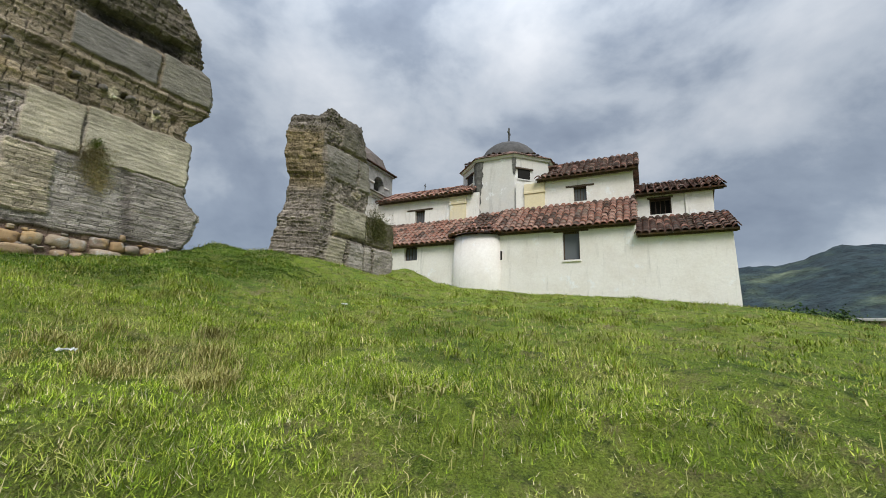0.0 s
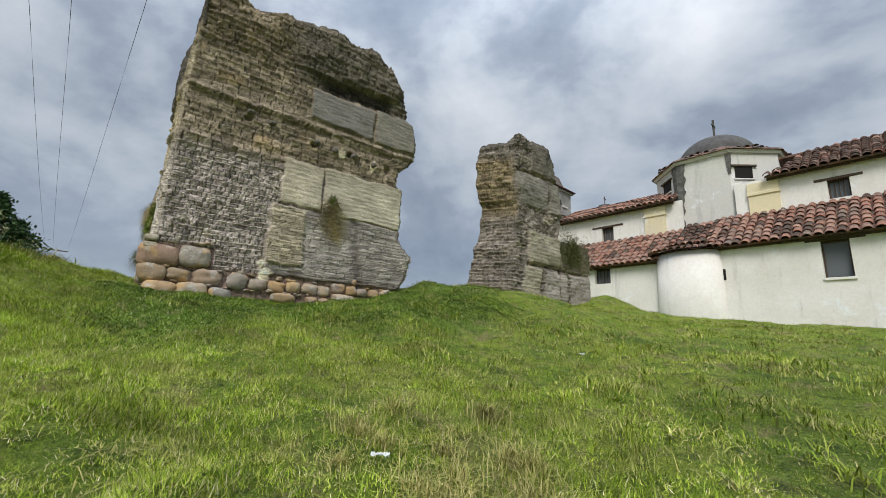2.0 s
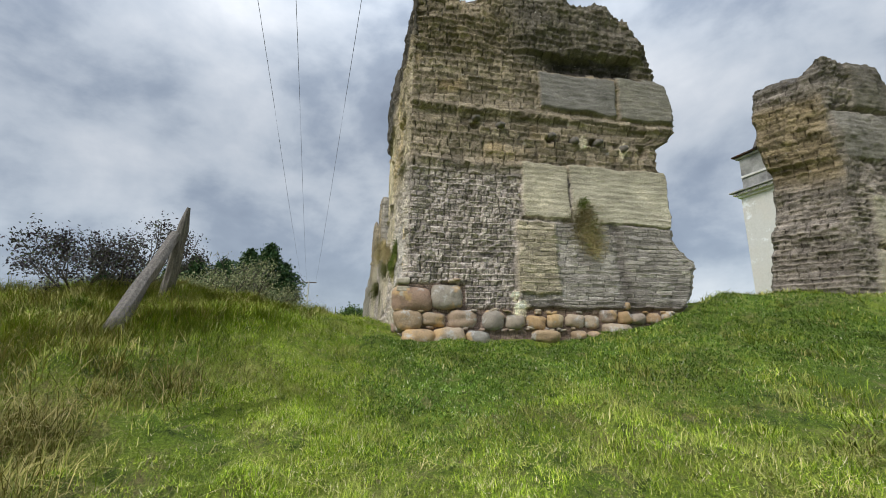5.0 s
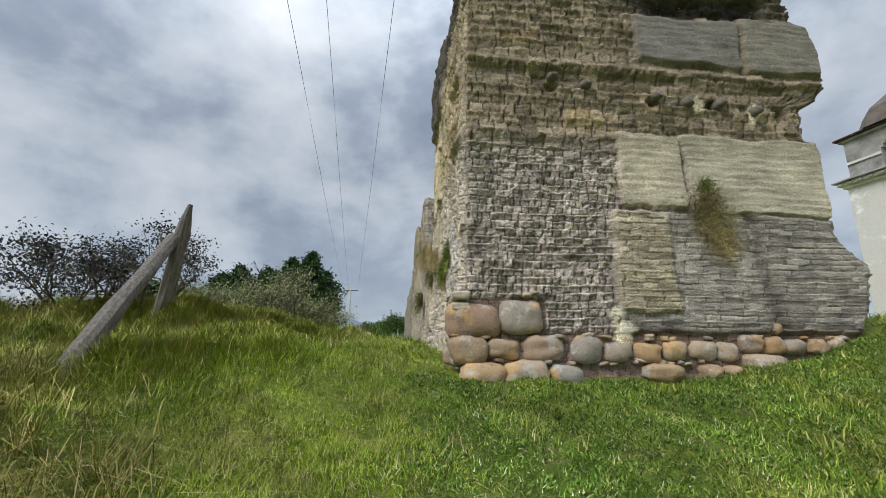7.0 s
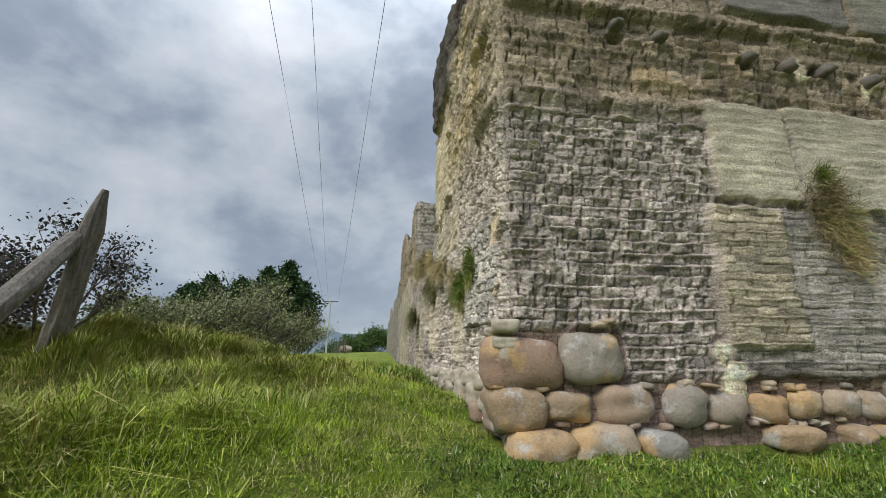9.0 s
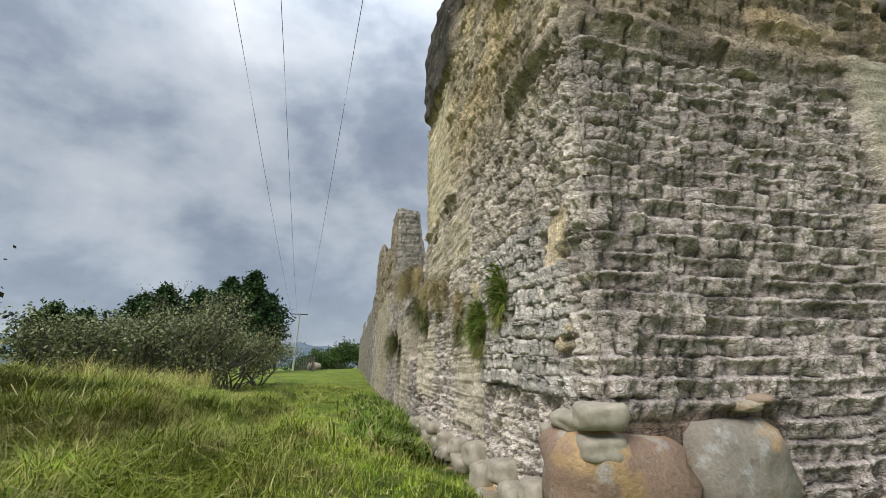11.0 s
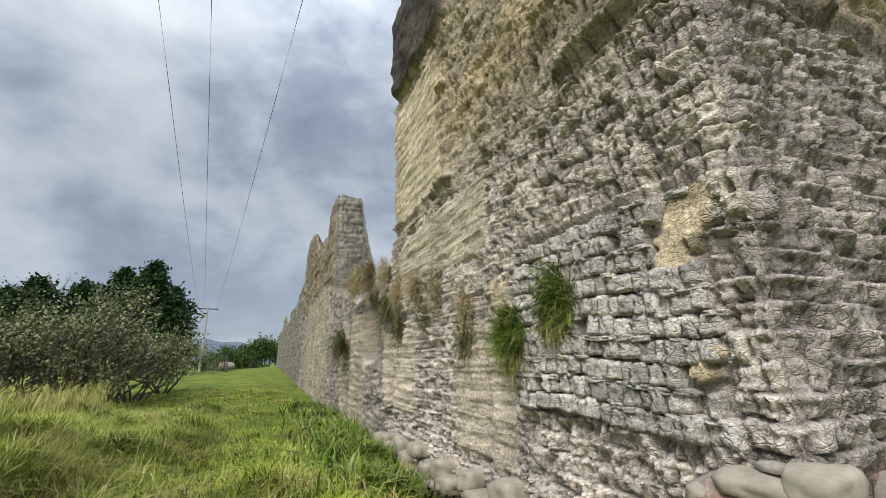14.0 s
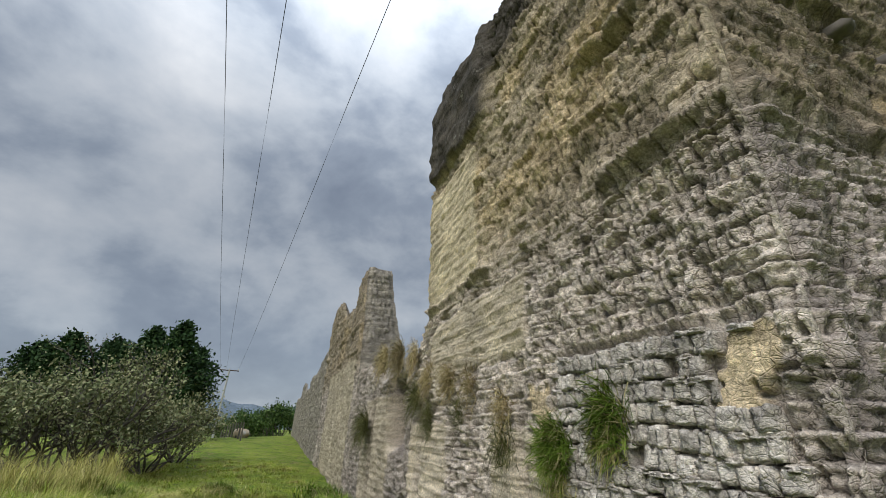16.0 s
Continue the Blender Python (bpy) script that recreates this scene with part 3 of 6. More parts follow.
def ruin_ring(name, sides, z0, top, rows, shape=None, batter=0.025, label=""):
    """A wall as a closed ring of rough faces. sides: corner (a, b), spacing, face function and the coordinate it runs by, for each stretch."""
    A, B, NX, NY, EDGE, UU = [], [], [], [], [], []
    n = len(sides)
    for i, (c, step, face, run) in enumerate(sides):
        c, nxt = np.array(c, float), np.array(sides[(i + 1) % n][0], float)
        length = np.linalg.norm(nxt - c)
        if isinstance(step, tuple):
            first, fine, coarse = step
            t = np.concatenate([np.arange(0, first, fine), np.arange(first, length, coarse)]) / length
            count = len(t)
        else:
            count = max(2, int(length / step))
            t = np.arange(count) / count
        p = c + np.outer(t, nxt - c)
        dirn = (nxt - c) / length
        A.append(p[:, 0]), B.append(p[:, 1]), EDGE.append(np.full(count, i))
        NX.append(np.full(count, dirn[1])), NY.append(np.full(count, -dirn[0]))
        UU.append(p[:, 0] if run == "a" else p[:, 1])
    A, B, NX, NY, EDGE, UU = map(np.concatenate, (A, B, NX, NY, EDGE, UU))
    # round the corners
    k = 8
    kern = np.ones(2 * k + 1) / (2 * k + 1)
    nx, ny = (np.convolve(np.concatenate([v[-k:], v, v[:k]]), kern, "valid") for v in (NX, NY))
    nn = np.hypot(nx, ny)
    turn = np.clip(1 - nn, 0, 1)
    nx, ny = nx / nn, ny / nn
    T = top(A, B)
    t = np.linspace(0, 1, rows)
    t = np.interp(t, (0, 0.03, 0.64, 1), (0, 0.10, 0.49, 1)) if name == "wall_main_ruin" else t ** 1.25 * 0.6 + 0.4 * t
    Z = z0 + t[None, :] * (T - z0)[:, None]
    D, TONE, BROKEN = np.zeros(Z.shape), np.zeros(Z.shape + (3,)), np.full(Z.shape, 0.8)
    for i, (c, step, face, run) in enumerate(sides):
        sel = EDGE == i
        u = np.repeat(UU[sel][:, None], rows, 1)
        D[sel], TONE[sel] = face(u, Z[sel], 3 + 50 * i)
        BROKEN[sel] = SMOOTH.pop() if SMOOTH else 0.8
    starts = np.flatnonzero(np.diff(np.concatenate([[EDGE[-1]], EDGE])) != 0)
    for s0 in starts:
        shared = 0.5 * (D[(s0 - 1) % len(A)] + D[s0])
        for o in range(-9, 9):
            col = (s0 + o) % len(A)
            f = 1 - min(abs(o + 0.5), 9) / 9.0
            D[col] = lerp(D[col], shared, f)
            TONE[col] = lerp(TONE[col], 0.5 * (TONE[(s0 - 10) % len(A)] + TONE[(s0 + 9) % len(A)]), f * 0.5)
    D = D + 0.05 * fbm(A[:, None] * 0.8 + B[:, None] * 0.6, Z * 0.8, 4, 200) - batter * (Z - z0) - 0.32 * turn[:, None]
    D = D - 0.07 * sstep(0.97, 1.0, t)[None, :]
    PA, PB = A[:, None] + nx[:, None] * D, B[:, None] + ny[:, None] * D
    if shape:
        PA, PB = shape(PA, PB, Z)
    m = len(A)
    idx = np.arange(m * rows).reshape(m, rows)
    j = np.roll(idx, -1, 0)
    faces = np.stack([idx[:, :-1], j[:, :-1], j[:, 1:], idx[:, 1:]], -1).reshape(-1, 4).tolist()
    faces.append(idx[:, -1].tolist())
    me = mesh_from(name, np.stack([PA, PB, Z], -1).reshape(-1, 3), faces, EARTH, True)
    col = me.color_attributes.new("tone", "FLOAT_COLOR", "POINT")
    rgba = np.ones((m * rows, 4), np.float32)
    rgba[:, 3] = np.clip(BROKEN.reshape(-1), 0.05, 1)
    rgba[:, :3] = np.clip(TONE.reshape(-1, 3), 0.01, 0.8)
    col.data.foreach_set("color", rgba.ravel())
    ob = new(name, me)
    ob.matrix_basis = RUIN
    return tagged(ob, label, "ruined wall", kind="structure")


def main_top(a, b):
    t = np.interp(a, (0.0, 0.9, 1.2, 1.5, 2.0, 2.5, 3.6, 4.7, 5.3, 5.7, 6.2), (10.30, 10.36, 10.18, 10.16, 10.42, 10.48, 10.62, 10.55, 10.30, 9.98, 9.5))
    t = t + 0.20 * fbm(a * 2.2 + b * 1.7, a * 0.3 + b * 2.3, 4, 17) + 0.10 * fbm(a * 9 + b * 8, b * 3, 2, 19)
    return t - 1.3 * sstep(4.6, 5.2, b) - 0.2 * sstep(1, 4, b)


RIGHT_Z = (2.2, 3.4, 3.9, 4.45, 4.75, 4.95, 5.3, 6.4, 6.55, 7.05, 7.25, 7.45, 8.2, 8.6, 8.75, 9.6, 10.6)
RIGHT_A = (6.00, 6.02, 6.30, 6.34, 6.04, 5.93, 5.95, 5.93, 5.71, 5.77, 6.13, 6.26, 6.32, 6.24, 5.95, 5.88, 5.63)


def main_shape(a, b, z):
    right = np.interp(z, RIGHT_Z, RIGHT_A) + 0.09 * fbm(z * 5.0, z * 0 + 3.3, 3, 8)
    a = a + (right - 6.0) * sstep(4.6, 6.0, a)
    far = 5.1 + 0.5 * (1 - sstep(5.2, 6.6, z)) + 0.15 * fbm(z * 4, z * 0 + 1.1, 3, 18)
    b = b + (far - 5.0) * sstep(3.4, 5.0, b)
    return a, b


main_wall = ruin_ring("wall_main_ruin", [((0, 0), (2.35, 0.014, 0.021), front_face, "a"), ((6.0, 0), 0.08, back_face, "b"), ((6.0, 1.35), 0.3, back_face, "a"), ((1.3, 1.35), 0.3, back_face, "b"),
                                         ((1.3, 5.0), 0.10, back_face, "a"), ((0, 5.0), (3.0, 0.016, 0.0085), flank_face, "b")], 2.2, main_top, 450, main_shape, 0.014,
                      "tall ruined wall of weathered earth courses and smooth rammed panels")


def low_top(a, b):
    return 5.62 + 0.45 * sstep(8.0, 10, b) + 0.35 * fbm(b * 1.3, a, 4, 23)


def peak_top(a, b):
    return 9.38 - 0.18 * sstep(12.6, 13.5, b) + 0.14 * fbm(b * 3, a * 3, 3, 27)


def peak_shape(a, b, z):
    lean = sstep(5.5, 9.6, z)
    return a * (1 - 0.36 * lean) + 0.12 * lean, b + 0.75 * lean * (1 - sstep(11.0, 12.6, b))


def ridge_top(a, b):
    return 8.55 + 1.25 * sstep(15.0, 18.0, b) - 0.2 * sstep(19.4, 20.4, b) + 0.16 * fbm(b * 3, a * 3, 3, 37)


def far_top(a, b):
    return 8.2 - 0.5 * sstep(24.5, 25, b) - 0.6 * sstep(31, 31.6, b) + 0.9 * sstep(36, 36.5, b) - 0.8 * sstep(41, 41.5, b) + 0.3 * fbm(b * 0.8, a, 3, 29)


low_wall = ruin_ring("wall_low_ruin", [((0.04, 5.3), 0.08, back_face, "a"), ((1.2, 5.3), 0.2, back_face, "b"), ((1.2, 11.3), 0.2, back_face, "a"), ((0.04, 11.3), 0.04, flank_face, "b")],
                     2.2, low_top, 150, None, 0.02, "low broken remnant of an earth wall topped with grass")
peak_wall = ruin_ring("wall_peak_ruin", [((0, 10.9), 0.04, back_face, "a"), ((1.5, 10.9), 0.2, back_face, "b"), ((1.5, 13.5), 0.2, back_face, "a"), ((0, 13.5), 0.03, flank_face, "b")],
                      2.2, peak_top, 170, peak_shape, 0.012, "peaked fragment of a ruined earth wall")
ridge_wall = ruin_ring("wall_ridge_ruin", [((0.03, 13.45), 0.1, back_face, "a"), ((1.3, 13.45), 0.3, back_face, "b"), ((1.3, 20.6), 0.3, back_face, "a"), ((0.03, 20.6), 0.05, flank_face, "b")],
                       2.2, ridge_top, 150, None, 0.012, "stepped stretch of ruined earth wall behind the peak")
far_wall = ruin_ring("wall_far_ruin", [((0.06, 20.5), 0.15, back_face, "a"), ((1.2, 20.5), 0.4, back_face, "b"), ((1.2, 50.0), 0.3, back_face, "a"), ((0.06, 50.0), 0.13, back_face, "b")],
                     2.2, far_top, 90, None, 0.02, "far end of the ruined earth wall")


def stub_top(a, b):
    t = np.interp(a, (8.8, 9.6, 10.0, 10.3, 10.9, 11.2, 11.9, 12.6, 13.1), (9.35, 9.55, 9.5, 9.9, 9.95, 9.72, 9.85, 9.8, 9.2))
    return t + 0.16 * fbm(a * 3, b * 3, 4, 29)


def stub_shape(a, b, z):
    left = np.interp(z, (2.6, 4.2, 4.6, 5.6, 6.7, 7.1, 7.7, 8.4, 9.1, 10.0), (-0.30, -0.30, -0.28, 0.0, 0.22, 0.16, -0.10, -0.14, -0.08, 0.05)) + 0.14 * fbm(z * 3, z * 0 + 5.1, 3, 61)
    right = np.interp(z, (2.6, 6.2, 7.4, 8.1, 8.6, 9.2, 10.0), (0.0, 0.02, 0.18, 0.12, -0.10, -0.25, -0.45)) + 0.08 * fbm(z * 5, z * 0 + 2.1, 3, 63)
    return a + left * (1 - sstep(9.4, 11.6, a)) + right * sstep(11.8, 13.0, a), b


def stub_face(u, z, seed):
    warp_u, warp_z = u + 0.10 * fbm(u * 2, z * 2, 3, 331), z + 0.08 * fbm(u * 2, z * 2, 3, 341)
    d, rnd, body = relief(u, z, 0.15, 0.20, seed, 0.075)
    d1, r1, b1 = relief(u, z, 0.125, 0.13, seed + 7, 0.06, 1.0)
    low = 1 - sstep(6.2, 6.35, warp_z)
    d, rnd, body = lerp(d, d1, low), lerp(rnd, r1, low), lerp(body, b1, low)
    tone = np.zeros(u.shape + (3,)) + np.array((0.22, 0.20, 0.175))
    tone = mixc(tone, (0.24, 0.195, 0.118), sstep(6.3, 6.9, warp_z) * (1 - sstep(8.6, 9, warp_z)) * (1 - sstep(10.0, 10.5, warp_u)) * 0.85)
    layer = 0.012 * (np.abs(((z * 7.5) % 1) - 0.5) ** 0.5) + 0.014 * fbm(u * 6, z * 9, 3, 356)
    smooth = 0.85 + 0 * u
    for u0, u1, z0, z1, col, proud in ((10.5, 12.15, 7.12, 8.36, (0.175, 0.17, 0.15), 0.07), (12.18, 13.3, 7.05, 8.40, (0.18, 0.175, 0.15), 0.09), (11.2, 13.4, 8.46, 9.9, (0.11, 0.105, 0.085), 0.10), (11.0, 13.05, 4.98, 6.2, (0.27, 0.26, 0.20), 0.10),
                                       (12.95, 15.2, 5.0, 6.4, (0.085, 0.08, 0.05), 0.02), (10.8, 11.7, 3.4, 4.85, (0.30, 0.285, 0.22), 0.06), (11.9, 13.3, 3.4, 4.8, (0.26, 0.25, 0.23), 0.05), (13.4, 15.2, 3.4, 4.85, (0.27, 0.255, 0.235), 0.06)):
        f = sstep(u0, u0 + 0.06, warp_u) * (1 - sstep(u1 - 0.06, u1, warp_u)) * sstep(z0, z0 + 0.07, warp_z) * (1 - sstep(z1 - 0.07, z1, warp_z))
        d = lerp(d, proud - 2 * layer, f)
        rnd, body = lerp(rnd, 0.5 + 0 * rnd, f), lerp(body, 1 + 0 * body, f)
        tone = mixc(tone, col, f * 0.9)
        smooth = lerp(smooth, 0.25, f)
    gap = sstep(10.9, 11.1, warp_u) * np.exp(-((warp_z - 4.92) / 0.06) ** 2) + sstep(10.5, 10.7, warp_u) * 0.8 * np.exp(-((warp_z - 8.41) / 0.05) ** 2)
    d = d - 0.12 * gap
    lime = sstep(0.42, 0.6, np.exp(-(((warp_u - 11.1) / 0.2) ** 2 + ((warp_z - 4.95) / 0.16) ** 2)) + np.exp(-(((warp_u - 12.2) / 0.3) ** 2 + ((warp_z - 6.8) / 0.2) ** 2)) + 0.3 * fbm(u * 8, z * 8, 3, 67))
    tone = mixc(tone, (0.42, 0.38, 0.29), lime * 0.8)
    tone = mixc(tone, (0.10, 0.092, 0.078), sstep(8.95, 9.3, warp_z) * 0.75)
    SMOOTH.append(smooth)
    return d + 0.12 * fbm(u * 1.3, z * 1.3, 4, 90), tone * np.array((1.10, 1.05, 1.01)) * (0.62 + 0.65 * rnd)[..., None] * (0.42 + 0.63 * body)[..., None]


def annex_top(a, b):
    return 6.15 - 0.25 * sstep(14.5, 15, a) + 0.22 * fbm(a * 2.5, b * 3, 3, 43)


def end_face(u, z, seed):
    return stub_face(u, z, 153)


stub_wall = ruin_ring("wall_stub_ruin", [((10.3, -0.42), 0.025, stub_face, "a"), ((13.0, -0.36), 0.06, back_face, "b"), ((13.0, 0.95), 0.2, back_face, "a"), ((9.45, 0.95), 0.025, end_face, "b")],
                      2.6, stub_top, 260, stub_shape, 0.015, "detached stub of a ruined earth wall beyond a grassy gap")
annex_wall = ruin_ring("wall_stub_low_ruin", [((12.9, -0.40), 0.03, stub_face, "a"), ((15.0, -0.36), 0.06, back_face, "b"), ((15.0, 0.85), 0.2, back_face, "a"), ((12.9, 0.85), 0.1, back_face, "b")],
                       2.6, annex_top, 130, None, 0.015, "low broken end of the wall stub, dark with moss")

# ---- the church ----
CH = pose(0.54, 23.23, 0, 0, 0, -26)
church = thing("church", "whitewashed colonial church with red clay tile roofs", "church", at=CH)


def pierced(p0, p1, z0, z1, q, thick, holes=()):
    """A wall along p with rectangular openings through it."""
    ps = sorted({p0, p1, *(h[0] for h in holes), *(h[1] for h in holes)})
    bm = bmesh.new()
    for a, b in zip(ps, ps[1:]):
        gaps = sorted((h[2], h[3]) for h in holes if h[0] <= a and h[1] >= b)
        z = z0
        for lo, hi in gaps + [(z1, z1)]:
            if lo > z:
                add_box(bm, (a, q, z), (b, q + thick, lo))
            z = hi
    bmesh.ops.remove_doubles(bm, verts=bm.verts[:], dist=0.0005)
    return bm


def tile_mesh(name, width, length):
    """One barrel tile, hollow side down, tapering up the slope (along y)."""
    verts, faces, seg = [], [], 6
    for y, r in ((0.0, width * 0.52), (length, width * 0.40)):
        for inner in (0.0, 0.018):
            for k in range(seg + 1):
                ang = math.pi * k / seg
                verts.append(((r - inner) * math.cos(ang), y, (r - inner) * math.sin(ang) * 0.85 + (0.03 if y == 0 else 0.0)))
    n = seg + 1
    for k in range(seg):
        faces.append((k, k + 1, 2 * n + k + 1, 2 * n + k))
        faces.append((n + k + 1, n + k, 3 * n + k, 3 * n + k + 1))
        faces.append((k + 1, k, n + k, n + k + 1))
    return verts, faces


TILES = []
for mm in (CLAY, CLAY_OLD, CLAY_BLACK):
    v, f = tile_mesh("tile", 0.30, 0.50)
    TILES.append(mesh_from("tile", v, f, mm, True))


def tiled_roof(name, p0, p1, low, high, old=0, hip=0.0, pitch=0.33, rows=None, label="", eave=True):
    """A roof slope facing the valley side: low and high are (q, z)."""
    (q0, z0), (q1, z1) = low, high
    run, rise = q1 - q0, z1 - z0
    length, ang = math.hypot(run, rise), math.degrees(math.atan2(rise, run))
    base = pose(0, q0, z0, ang, 0, 0)
    bm = bmesh.new()
    quad = [(p0, 0), (p1, 0), (p1, length), (p0 + hip, length)]
    lower = [bm.verts.new(base @ Vector((x, y, -0.10))) for x, y in quad]
    upper = [bm.verts.new(base @ Vector((x, y, -0.02))) for x, y in quad]
    bm.faces.new(lower[::-1])
    bm.faces.new(upper)
    for k in range(4):
        bm.faces.new((lower[k], lower[(k + 1) % 4], upper[(k + 1) % 4], upper[k]))
    deck = part(name, bm, CLAY_OLD, church, label)
    rnd = random.Random(int(p0 * 100 + z0 * 10))
    rows = rows or max(2, round(length / 0.40))
    cols = int((p1 - p0) / pitch)
    for c in range(cols + 1):
        x = p0 + 0.1 + c * (p1 - p0 - 0.2) / cols
        for r in range(rows):
            y = r * (length - 0.05) / rows - 0.06
            if hip and x < p0 + hip * (y + 0.2) / length:
                continue
            t = new("tile", TILES[old if rnd.random() > 0.15 else 1 - old])
            t.parent = deck
            sag = 0.05 * math.sin((x - p0) / (p1 - p0) * math.pi)
            t.matrix_basis = base @ pose(x + rnd.uniform(-0.02, 0.02), y + rnd.uniform(-0.03, 0.03), -0.01 - sag * 0.6 + rnd.uniform(0, 0.015), rnd.uniform(-2, 2), rnd.uniform(-4, 4), rnd.uniform(-4, 4))
    if eave:
        part("eave_board", box_bm((p0 + 0.05, q0 + 0.22, z0 - 0.14), (p1 - 0.05, q0 + 0.30, z0 + 0.02)), DARKWOOD, deck)
        k, step = 0, 0.62
        while p0 + 0.2 + k * step < p1:
            x = p0 + 0.2 + k * step
            part("rafter", box_bm((x, 0.06, -0.19), (x + 0.09, 0.9, -0.10), base), DARKWOOD, deck)
            k += 1
    return deck


def church_window(p0, p1, z0, z1, q, lintel=0.45, bars=True, sill=False, glass=True):
    w = part("window", box_bm((p0 - 0.02, q + 0.42, z0 - 0.02), (p1 + 0.02, q + 0.46, z1 + 0.02)), DARK, church)
    part("lintel", box_bm((p0 - lintel, q - 0.03, z1), (p1 + lintel, q + 0.5, z1 + 0.11), None, 0.01), DARKWOOD, w)
    t = 0.06
    for name, lo, hi in (("jamb", (p0, z0), (p0 + t, z1)), ("jamb", (p1 - t, z0), (p1, z1)), ("rail", (p0 + t, z1 - t), (p1 - t, z1)), ("rail", (p0 + t, z0), (p1 - t, z0 + t))):
        part(name, box_bm((lo[0], q + 0.22, lo[1]), (hi[0], q + 0.29, hi[1])), DARKWOOD, w)
    if glass:
        part("pane", box_bm((p0 + t, q + 0.25, z0 + t), (p1 - t, q + 0.262, z1 - t)), GLASS, w)
    if bars:
        n = 4
        for k in range(1, n):
            x = lerp(p0 + t, p1 - t, k / n)
            part("bar", box_bm((x - 0.015, q + 0.18, z0), (x + 0.015, q + 0.21, z1)), DARKWOOD, w)
    if sill:
        part("sill", box_bm((p0 - 0.04, q - 0.07, z0 - 0.10), (p1 + 0.06, q + 0.35, z0), None, 0.012), LIME, w)
    return w


WIN = (6.05, 6.87, 5.08, 6.52)
SLIT = (2.78, 2.88, 5.25, 5.75)
LWIN = (-3.35, -2.45, 5.5, 6.3)
part("aisle_wall", pierced(-8.0, 9.47, 0.5, 6.72, 0.0, 0.6, (WIN, LWIN)), LIME, church, "white limewashed side wall, streaked with damp")
church_window(*WIN, 0.0, 0.45, False, True)
church_window(*LWIN, 0.0, 0.5, True)


def battered_end():
    bm = box_bm((9.47, 0.004, 0.0), (13.26, 4.4, 6.15))
    for v in bm.verts:
        if v.co.z < 1 and v.co.x > 12:
            v.co.x += 0.10
    return bm


part("sacristy_wall", battered_end(), LIME, church, "blank white limewashed wall of the sacristy")


def apse():
    bm = bmesh.new()
    n, rings = 20, []
    for z, r in ((0.5, 1.45), (4.0, 1.42), (6.62, 1.36)):
        rings.append([bm.verts.new((1.36 - r * math.cos(math.pi * k / n), 0.05 - 0.62 * r * math.sin(math.pi * k / n), z)) for k in range(n + 1)])
    for a, b in zip(rings, rings[1:]):
        for k in range(n):
            bm.faces.new((a[k], a[k + 1], b[k + 1], b[k]))
    bm.faces.new(rings[-1])
    bm.faces.new(rings[0][::-1])
    for f in bm.faces:
        f.smooth = len(f.verts) == 4
    return bm


part("apse_wall", apse(), LIME, church, "rounded white limewashed stair turret")
part("slit", box_bm((2.74, -0.012, SLIT[2]), (2.84, 0.05, SLIT[3])), DARK, church)


def apse_roof():
    deck = bmesh.new()
    n = 16
    tip = deck.verts.new((1.5, 1.6, 7.75))
    rim = [deck.verts.new((1.36 - 1.66 * math.cos(math.pi * k / n), 0.1 - 1.12 * math.sin(math.pi * k / n), 6.62)) for k in range(n + 1)]
    for a, b in zip(rim, rim[1:]):
        deck.faces.new((a, b, tip))
    ob = part("turret_roof", deck, CLAY_OLD, church, "fan of mossy clay tiles over the turret")
    rnd = random.Random(4)
    for ring, count in ((0.0, 17), (0.33, 12), (0.64, 7)):
        for k in range(count):
            ang = math.pi * (k + 0.5) / count
            rim_p = Vector((1.36 - 1.70 * math.cos(ang), 0.1 - 1.16 * math.sin(ang), 6.64))
            d = Vector((1.5, 1.6, 7.8)) - rim_p
            at = rim_p + d * ring
            rot = d.normalized().to_track_quat("Y", "Z").to_matrix().to_4x4()
            t = new("tile", TILES[rnd.random() > 0.5])
            t.parent = ob
            t.matrix_basis = Matrix.Translation(at) @ rot @ pose(0, 0, 0, rnd.uniform(-3, 3), rnd.uniform(-4, 4), 0)


apse_roof()
tiled_roof("aisle_roof", 2.3, 9.52, (-0.38, 6.72), (2.25, 8.72), 0, label="lean-to roof of red barrel tiles, sagging slightly")
tiled_roof("aisle_roof", -8.0, 1.2, (-0.38, 6.42), (2.25, 8.45), 0, label="lean-to roof of red barrel tiles, sagging slightly")
tiled_roof("aisle_roof", 0.75, 2.6, (0.1, 7.0), (2.25, 8.62), 1, eave=False)
tiled_roof("sacristy_roof", 9.45, 13.45, (-0.38, 6.12), (2.25, 7.52), 1, label="low roof of dark mossy barrel tiles")
# upper walls
UWIN = (6.35, 7.05, 8.78, 9.62)
NWIN = (-4.0, -3.25, 8.35, 9.28)
RWIN = (10.15, 11.15, 7.62, 8.45)
part("chancel_wall", pierced(3.0, 9.45, 6.9, 10.30, 2.2, 0.6, (UWIN,)), LIME, church, "upper white wall under the tiled eaves")
part("gable_wall", box_bm((9.0, 2.804, 6.9), (9.445, 7.0, 10.2)), LIME, church)
church_window(*UWIN, 2.2, 0.42)
part("nave_wall", pierced(-7.2, 0.6, 6.9, 10.08, 2.2, 0.6, (NWIN,)), LIME, church, "upper white wall under the tiled eaves")
church_window(*NWIN, 2.2, 0.6)
part("sacristy_upper_wall", pierced(9.46, 12.92, 5.9, 8.66, 2.2, 0.5, (RWIN,)), LIME, church)
part("sacristy_side_wall", box_bm((12.5, 2.704, 5.9), (12.915, 6.2, 8.6)), LIME, church)
church_window(*RWIN, 2.2, 0.1, True, False, False)
part("sacristy_pier", box_bm((11.75, 2.12, 7.3), (12.96, 2.196, 8.66), None, 0.01), LIME, church)
